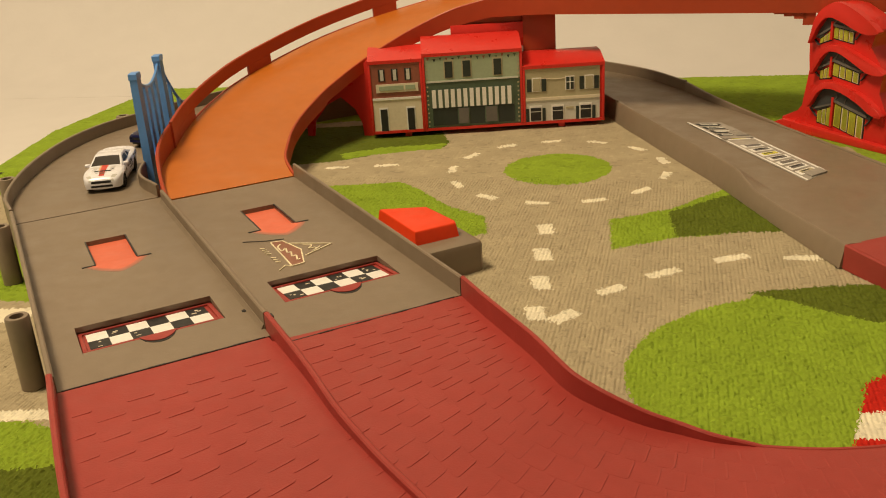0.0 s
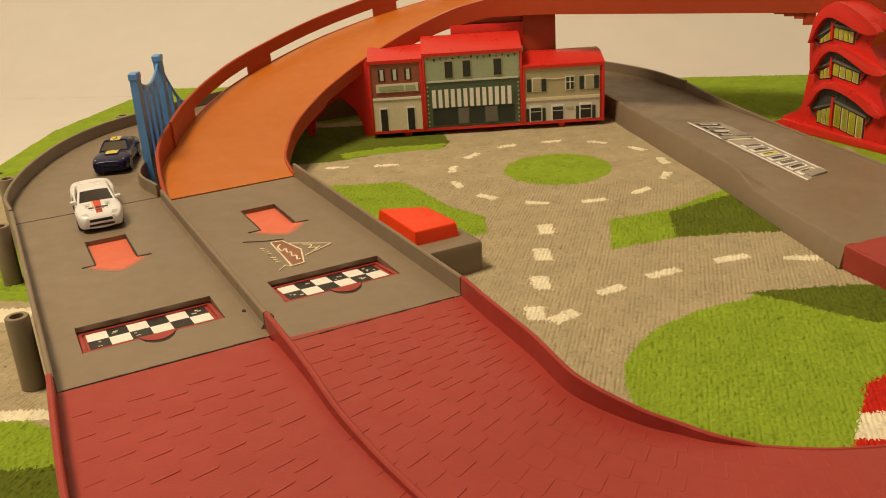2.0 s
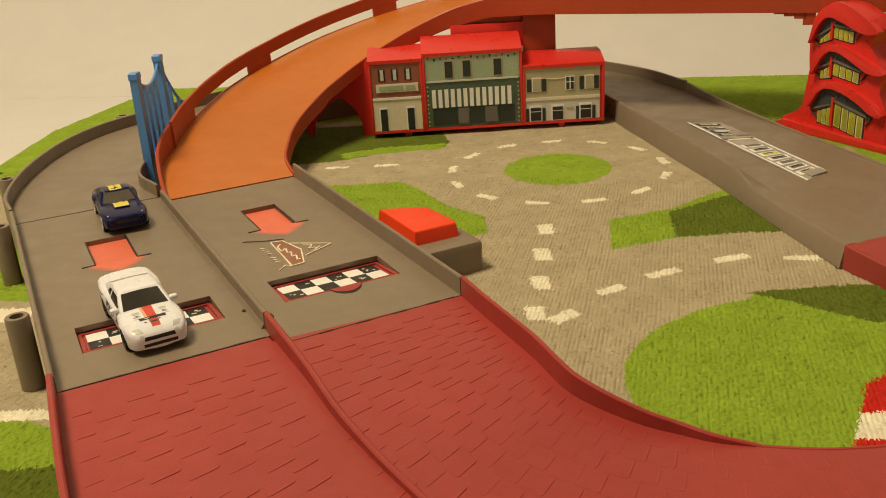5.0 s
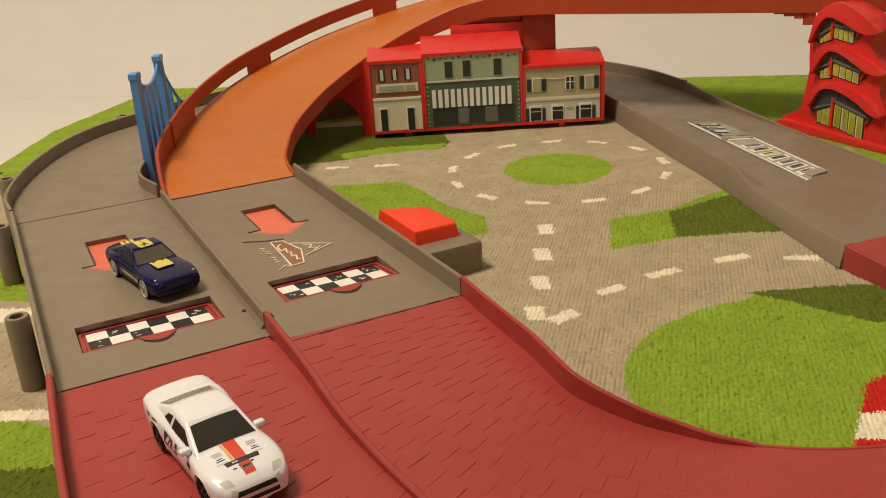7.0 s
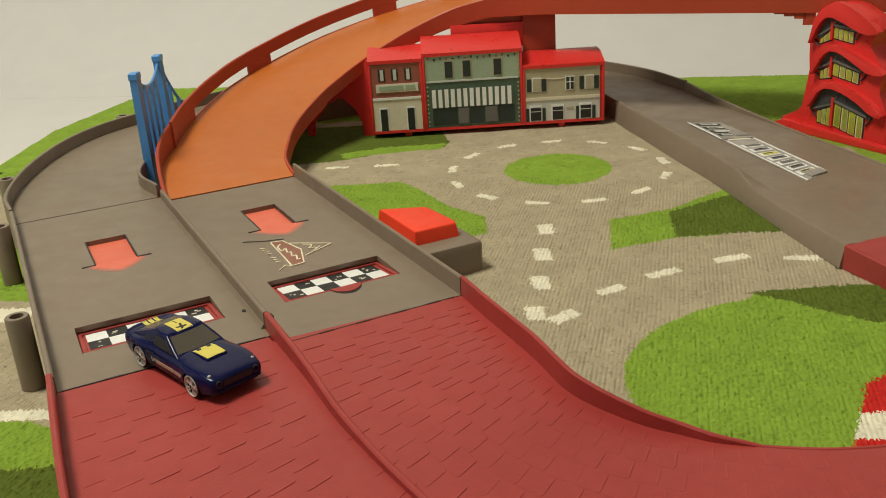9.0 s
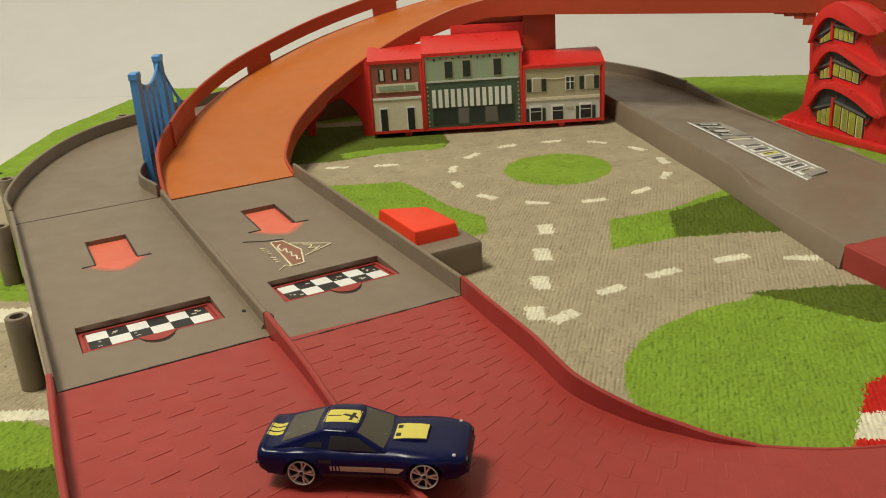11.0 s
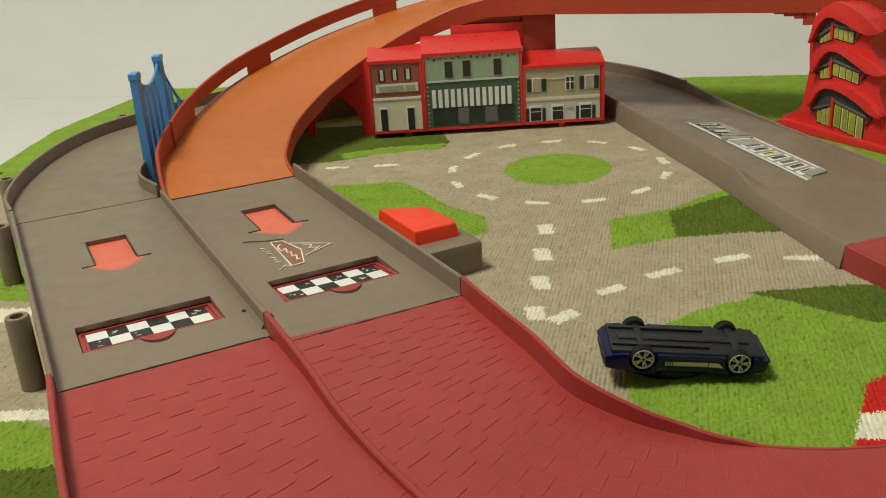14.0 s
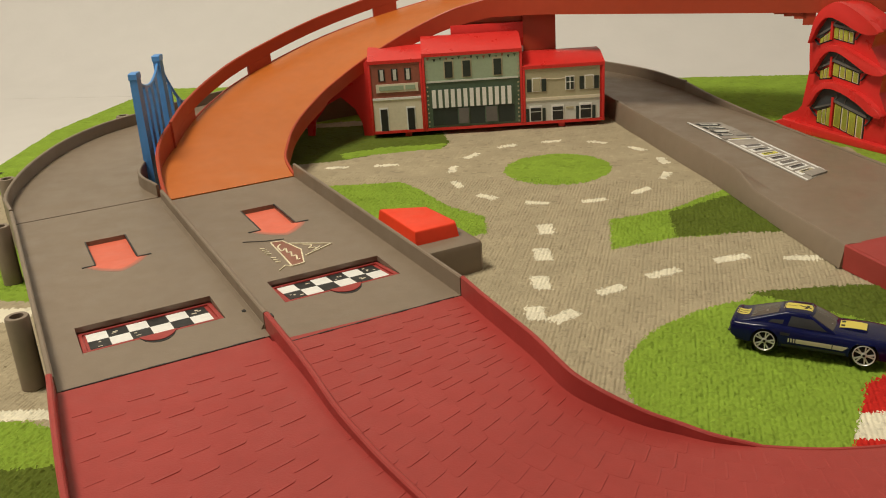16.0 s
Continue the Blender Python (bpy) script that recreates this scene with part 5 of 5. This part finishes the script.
def blue_fastback():
    sh = CarShape(width=[(-36, 11.0), (-35.3, 12.2), (-33, 13.0), (-28, 13.6), (-20, 14.2), (-9, 13.5), (6, 13.4), (20, 13.9), (28, 13.5), (32, 12.9), (34.6, 12.2), (35.6, 11.4), (36, 10.6)],
                  low=[(-36, 6.4), (-34, 5.0), (-28, 3.6), (28, 3.3), (33, 4.2), (36, 5.2)],
                  belt=[(-36, 10.9), (-35, 12.0), (-28, 12.5), (-20, 13.1), (-12, 12.5), (0, 11.9), (10, 11.9), (22, 12.0), (29, 11.6), (33, 11.0), (35.2, 10.3), (36, 9.2)],
                  deck=[(-36, 11.9), (-35.4, 13.3), (-34.2, 13.7), (-32.4, 13.2), (-27, 13.3), (-20, 14.0), (0, 13.5), (10, 13.5), (20, 13.2), (28, 12.6), (32.5, 11.9), (35.2, 11.0), (36, 9.8)],
                  cabin=((12.6, 10.8, -32.5, 11.6, 10.8), (18.6, -0.8, -14.0, 9.0, 8.6), (1.0, 1.0)), arch=6.1)
    th = thing("blue_toy_car", "dark blue die-cast toy fastback with yellow patches", "toy car")
    part("windscreen", sh.skin([(-10.2, 13.55), (10.2, 13.55), (7.9, 18.2), (-7.9, 18.2)], "front", 0.12, 10, 8), SMOKE, th, "smoked windscreen")
    part("rear_window", sh.skin([(-27.4, -8.4), (-15.6, -7.3), (-15.6, 7.3), (-27.4, 8.4)], "top", 0.12, 10, 10), SMOKE, th, "brown smoked rear window")
    part("roof_patch", sh.skin([(-13.6, -3.9), (-1.3, -3.9), (-1.3, 3.9), (-13.6, 3.9)], "top", 0.10, 12, 6), YELLOW_PRINT, th, "yellow roof patch with dark mark")
    for q in ([(-12.8, -0.25), (-8.0, -0.25), (-8.0, 0.25), (-12.8, 0.25)], [(-7.6, 0.4), (-4.4, -0.9), (-4.0, 0.4), (-7.0, 1.2)], [(-5.0, -2.8), (-3.8, -2.6), (-2.9, 1.6), (-4.2, 2.2)], [(-4.4, -0.2), (-2.0, -1.6), (-1.9, -0.6), (-3.8, 0.9)]):
        part("roof_mark", sh.skin(q, "top", 0.18, 4, 4), BLACK_INK, th)
    part("bonnet_scoop", loft([[Vector((x, y * k, z)) * 0.001 for y, z in ((-5.4, 12.4), (-5.0, h), (0, h + 0.15), (5.0, h), (5.4, 12.4))] for x, h, k in ((10.2, 13.5, 1.0), (14, 13.95, 1.0), (19, 13.95, 0.98), (22.0, 13.75, 0.94), (22.4, 12.9, 0.92))]), BLUE_PAINT, th)
    part("bonnet_patch", loft([[Vector((x, y * k, z + h)) * 0.001 for y, z in ((-4.6, 0), (0, 0.16), (4.6, 0), (4.6, -0.3), (-4.6, -0.3))] for x, h, k in ((10.6, 13.72, 1.0), (14, 14.12, 1.0), (19, 14.12, 0.98), (21.8, 13.92, 0.94))]), YELLOW_PRINT, th, "yellow bonnet patch")
    for s in (-1, 1):
        part("patch_mark", box((0.0112, s * 0.0024 - 0.0009, 0.01385), (0.0128, s * 0.0024 + 0.0009, 0.01415)), BLACK_INK, th)
    for k in range(3):
        y = (k - 1) * 2.7
        part("tail_stripe", sh.skin([(-34.4, y - 1.0), (-28.6, y - 1.0), (-28.6, y + 1.0), (-34.4, y + 1.0)], "top", 0.12, 6, 2), YELLOW_PRINT, th)
    for s, side in ((-1, "right"), (1, "left")):
        part("side_window", sh.skin([(-10.8, 13.3), (6.2, 13.0), (-0.4, 17.2), (-9.6, 17.6)], side, 0.10), CHASSIS, th)
        part("quarter_vent", sh.skin([(-19.4, 13.9), (-13.0, 13.7), (-12.6, 15.6), (-17.6, 15.2)], side, 0.10), CHASSIS, th, "black louvred quarter vent")
        part("side_scoop", sh.skin([(-13.4, 9.4), (-9.6, 9.2), (-9.2, 10.4), (-13.6, 10.8)], side, 0.10), CHASSIS, th)
        part("side_stripe", sh.skin([(-6.6, 6.2), (13.2, 5.9), (15.4, 8.0), (-6.6, 8.2)], side, 0.10, 12), STRIPE_CREAM, th, "pale cream side stripe")
        for k in range(3):
            part("stripe_tick", sh.skin([(-10.0 + k * 1.15, 6.3), (-9.35 + k * 1.15, 6.3), (-9.35 + k * 1.15, 8.2), (-10.0 + k * 1.15, 8.2)], side, 0.10, 2), STRIPE_CREAM, th)
        part("stripe_gap", sh.skin([(8.6, 6.0), (9.0, 6.0), (9.0, 8.2), (8.6, 8.2)], side, 0.14, 2), BLACK_INK, th)
        # black skin along the sill: the shade on the lower body as colour
        part("sill", sh.skin([(-12.6, 3.9), (14.6, 3.7), (14.6, 5.0), (-12.6, 5.1)], side, 0.08, 10), BLACK, th)
        lamp_c = Vector((0.0357, s * 0.0088, 0.0086))
        part("headlight", loft([[lamp_c + Vector((dx, r * math.cos(a), r * math.sin(a))) for a in [math.tau * k / 16 for k in range(16)]] for dx, r in ((-0.001, 0.0016), (0.0005, 0.0016), (0.0006, 0.0013), (0.0002, 0.0011))]), CHASSIS, th)
        part("tail_light", box((-0.0363, s * 0.0070 - 0.0030, 0.0096), (-0.0350, s * 0.0070 + 0.0030, 0.0108), 0.0003), CHASSIS, th)
        # pale block painted as the glint on the fender top
        part("marker_lamp", box((0.0312, s * 0.0104 - 0.0006, 0.0110), (0.0324, s * 0.0104 + 0.0006, 0.0121), 0.0003), LENS_GLINT, th)
        part("exhaust_pipe", box((-0.0330, s * 0.0068 - 0.0009, 0.0014), (0.0100, s * 0.0068 + 0.0009, 0.0030), 0.0004), CHASSIS, th)
    part("grille", sh.skin([(-6.8, 7.2), (6.8, 7.2), (6.8, 9.4), (-6.8, 9.4)], "front", 0.14, 8, 3), BLACK, th)
    for x in (-0.020, 0.022):
        part("axle_cover", box((x - 0.0016, -0.0100, 0.0016), (x + 0.0016, 0.0100, 0.0030), 0.0005), CHASSIS, th)
    part("underside_rib", box((-0.0300, -0.0024, 0.0018), (0.0290, 0.0024, 0.0030), 0.0005), CHASSIS, th)
    part("rear_bumper", box((-0.0368, -0.0112, 0.0066), (-0.0350, 0.0112, 0.0076), 0.0004), CHASSIS, th)
    part("tail_panel", sh.skin([(-9.6, 8.6), (9.6, 8.6), (9.6, 11.2), (-9.6, 11.2)], "back", 0.08, 8, 3), BLACK, th)
    part("front_bumper", box((0.0345, -0.0108, 0.0050), (0.0366, 0.0108, 0.0064), 0.0006), BLUE_PAINT, th)
    part("chassis", box((-0.0335, -0.0112, 0.0026), (0.0335, 0.0112, 0.0085), 0.0008), CHASSIS, th)
    part("body", sh.shell, BLUE_PAINT, th, smooth=34)
    for x in (22.0, -20.0):
        for s in (-1, 1):
            wheel(th, x, s, CHROME)
    return th


WHITE_CAR = white_coupe()
BLUE_CAR = blue_fastback()


def cotton_ball():
    bm = bmesh.new()
    bmesh.ops.create_icosphere(bm, subdivisions=4, radius=0.0043)
    for v in bm.verts:
        v.co *= 1 + 0.16 * noise.noise(v.co * 420) + 0.08 * noise.noise(v.co * 1300)
    ob = part("cotton_ball", bm, material("white_cotton", (0.78, 0.72, 0.68), 0.95, vary=0.05), smooth=180)
    return tagged(ob, "small fluffy white cotton puff behind the blue car", "cotton ball")


COTTON = cotton_ball()


def shingles():
    """The embossed shingles of the red bend: each a thin wedge whose near edge stands proud."""
    bend = bpy.data.objects["red_bend"]
    inner, outer = red_lines()
    n = len(inner)

    def at(k, v):
        k = min(max(k, 0.0), n - 1.001)
        i = int(k)
        a, b = outer[i].lerp(outer[i + 1], k - i), inner[i].lerp(inner[i + 1], k - i)
        p = a.lerp(b, v)
        p.z += 0.0016 * math.sin(math.pi * v) * min(1, k / 20)
        return p

    rng = random.Random(11)
    rest_v, rest_f = [], []
    count, k = 0, 1.0
    while k < 100:
        step = 0.0130 / max(1e-4, (at(k + 1, 0.5) - at(k, 0.5)).length)
        width = (at(k, 0.0) - at(k, 1.0)).length
        cols = max(4, round(width / 0.0125))
        for c in range(cols):
            v0, v1 = max(0.02, c / cols), min(0.98, (c + 1) / cols)
            off = ((c * 0.5) % 1.0 + rng.uniform(-0.10, 0.10)) * step
            if v1 - v0 < 0.03 or (k < 45 and abs((v0 + v1) / 2 - 0.49) < 0.035):
                continue
            lift = 0.00015 + 0.00015 * rng.random()
            up = Vector((0, 0, 1))
            form = ((0.0, 0.03, 0.00003), (1.0, 0.03, 0.00003), (0.985, 0.86, lift * 0.55), (0.955, 0.94, lift * 0.85), (0.89, 0.975, lift), (0.14, 0.975, lift * 0.7), (0.05, 0.93, lift * 0.2), (0.02, 0.86, 0.00002))
            top = [at(k + off + step * f, v0 + (v1 - v0) * u) + up * e for u, f, e in form]
            vs = top + [p - up * 0.001 for p in top]
            fs = [(0, 1, 2, 7), (2, 3, 6, 7), (3, 4, 5, 6)] + [(i, i + 8, (i + 1) % 8 + 8, (i + 1) % 8) for i in range(8)]
            if count < 300:
                me = bpy.data.meshes.new("shingle")
                me.from_pydata(vs, [], fs)
                me.materials.append(RED_TRACK)
                new("shingle", me).parent = bend
            else:
                o = len(rest_v)
                rest_v += vs
                rest_f += [tuple(o + i for i in f) for f in fs]
            count += 1
        k += step
    me = bpy.data.meshes.new("far_shingles")
    me.from_pydata(rest_v, [], rest_f)
    me.materials.append(RED_TRACK)
    tagged(new("far_shingles", me), kind="stuff").parent = bend


shingles()

# ---------------------------------------------------------------- what moves
def place(x, y, z, head, roll=0.0, pitch=0.0):
    """A car's pose on its wheels, rolled and pitched about its middle."""
    m = pose(x, y, z + 0.009, 0, 0, head) @ Matrix.Rotation(radians(pitch), 4, "Y") @ Matrix.Rotation(radians(roll), 4, "X")
    return m @ pose(0, 0, -0.009)


def stepped(rows):
    """The car is set forward twice a second and stands still between."""
    out = []
    for i, (t, *p) in enumerate(rows):
        m = place(*p)
        out.append((max(0.0, t - 0.10), m))
        end = t + 0.367
        if i + 1 < len(rows):
            end = min(end, rows[i + 1][0] - 0.14)
        if min(16.0, end) > out[-1][0] + 0.03:
            out.append((min(16.0, end), m))
    return out


def motions():
    walk(WHITE_CAR, stepped([
        (0.0, -0.2472, 0.6657, 0.021, -83), (0.5, -0.2470, 0.6530, 0.021, -80), (1.0, -0.2460, 0.6400, 0.021, -77), (1.5, -0.2404, 0.6103, 0.021, -71.8), (2.0, -0.2285, 0.5767, 0.021, -66.5),
        (2.5, -0.2165, 0.5459, 0.021, -62.6), (3.0, -0.2070, 0.5290, 0.021, -63), (3.5, -0.1960, 0.5020, 0.021, -59.5), (4.0, -0.1769, 0.4694, 0.021, -60.7),
        (4.5, -0.1625, 0.4360, 0.021, -61), (5.0, -0.1475, 0.4010, 0.021, -61), (5.5, -0.1310, 0.3660, 0.0212, -60.5), (6.0, -0.1130, 0.3300, 0.0212, -60),
        (6.5, -0.0964, 0.2996, 0.0212, -59.4), (7.0, -0.0858, 0.2785, 0.0220, -55.5), (7.5, -0.0766, 0.2608, 0.0220, -53.5), (8.0, -0.0535, 0.2340, 0.0210, -50.8),
        (8.5, -0.0345, 0.2195, 0.0200, -46), (9.0, -0.0080, 0.1960, 0.0180, -36), (9.5, 0.0300, 0.1760, 0.0172, -24), (10.0, 0.0800, 0.1620, 0.0165, -12),
        (10.5, 0.1350, 0.1600, 0.0160, 5), (11.0, 0.1900, 0.1780, 0.0150, 25), (11.5, 0.2380, 0.2150, 0.0140, 45), (12.0, 0.2700, 0.2600, 0.0135, 65), (12.5, 0.2850, 0.3100, 0.0130, 80), (16.0, 0.2850, 0.3100, 0.0130, 80)]))
    rows = [
        (0.0, -0.2380, 0.7900, 0.021, -112), (0.5, -0.2400, 0.7800, 0.021, -108), (1.0, -0.2440, 0.7680, 0.021, -100), (1.5, -0.2525, 0.7391, 0.021, -90), (2.0, -0.2570, 0.7120, 0.021, -82),
        (2.5, -0.2538, 0.6880, 0.021, -80), (3.0, -0.2540, 0.6735, 0.021, -79), (3.5, -0.2466, 0.6559, 0.021, -75), (4.0, -0.2392, 0.6330, 0.021, -69.5),
        (4.5, -0.2260, 0.6020, 0.021, -67), (5.0, -0.2115, 0.5710, 0.021, -65), (5.5, -0.1965, 0.5410, 0.021, -64), (6.0, -0.1810, 0.5110, 0.021, -63),
        (6.5, -0.1674, 0.4839, 0.021, -62.7), (7.0, -0.1590, 0.4589, 0.021, -52), (7.5, -0.1459, 0.4334, 0.021, -56.5), (8.0, -0.1359, 0.4057, 0.021, -62), (8.5, -0.1279, 0.3827, 0.021, -56.3),
        (9.0, -0.1119, 0.3517, 0.0212, -45.4), (9.5, -0.0900, 0.3300, 0.0212, -38), (10.0, -0.0700, 0.3080, 0.0245, -31, 0, -6), (10.5, -0.0490, 0.2880, 0.0265, -21, 2, 0), (11.0, -0.0305, 0.2680, 0.0235, -9),
        (11.5, -0.0072, 0.2615, 0.0233, 8, 10, 24), (12.0, 0.0256, 0.2699, 0.0150, 21, 3, 4), (12.5, 0.0606, 0.2890, 0.0155, 12, 4, 1), (13.0, 0.0932, 0.2959, 0.0090, 41, 4.7, 21.4),
        (13.5, 0.0888, 0.3140, 0.0066, -11, -37, 4.5), (13.88, 0.098, 0.345, 0.012, -9, -90, 0), (14.0, 0.1040, 0.3600, 0.0010, -2, -174, 6.0), (14.5, 0.1072, 0.3690, 0.0052, -1, -233, 6.0),
        (14.85, 0.112, 0.380, 0.012, -12, -290, 0), (15.0, 0.1188, 0.3952, 0.0008, -19, -365, 0), (15.5, 0.1472, 0.3815, 0.0008, -27, -365, 0), (16.0, 0.1693, 0.3725, 0.0008, -28, -365, 0)]
    walk(BLUE_CAR, stepped(rows))
    away, near = pose(0.16, 0.17, 0.0190), pose(0.0662, 0.2846, 0.0177)
    walk(COTTON, [(0.0, away), (12.83, away), (12.90, near), (13.33, near), (13.40, away), (16.0, away)])


motions()
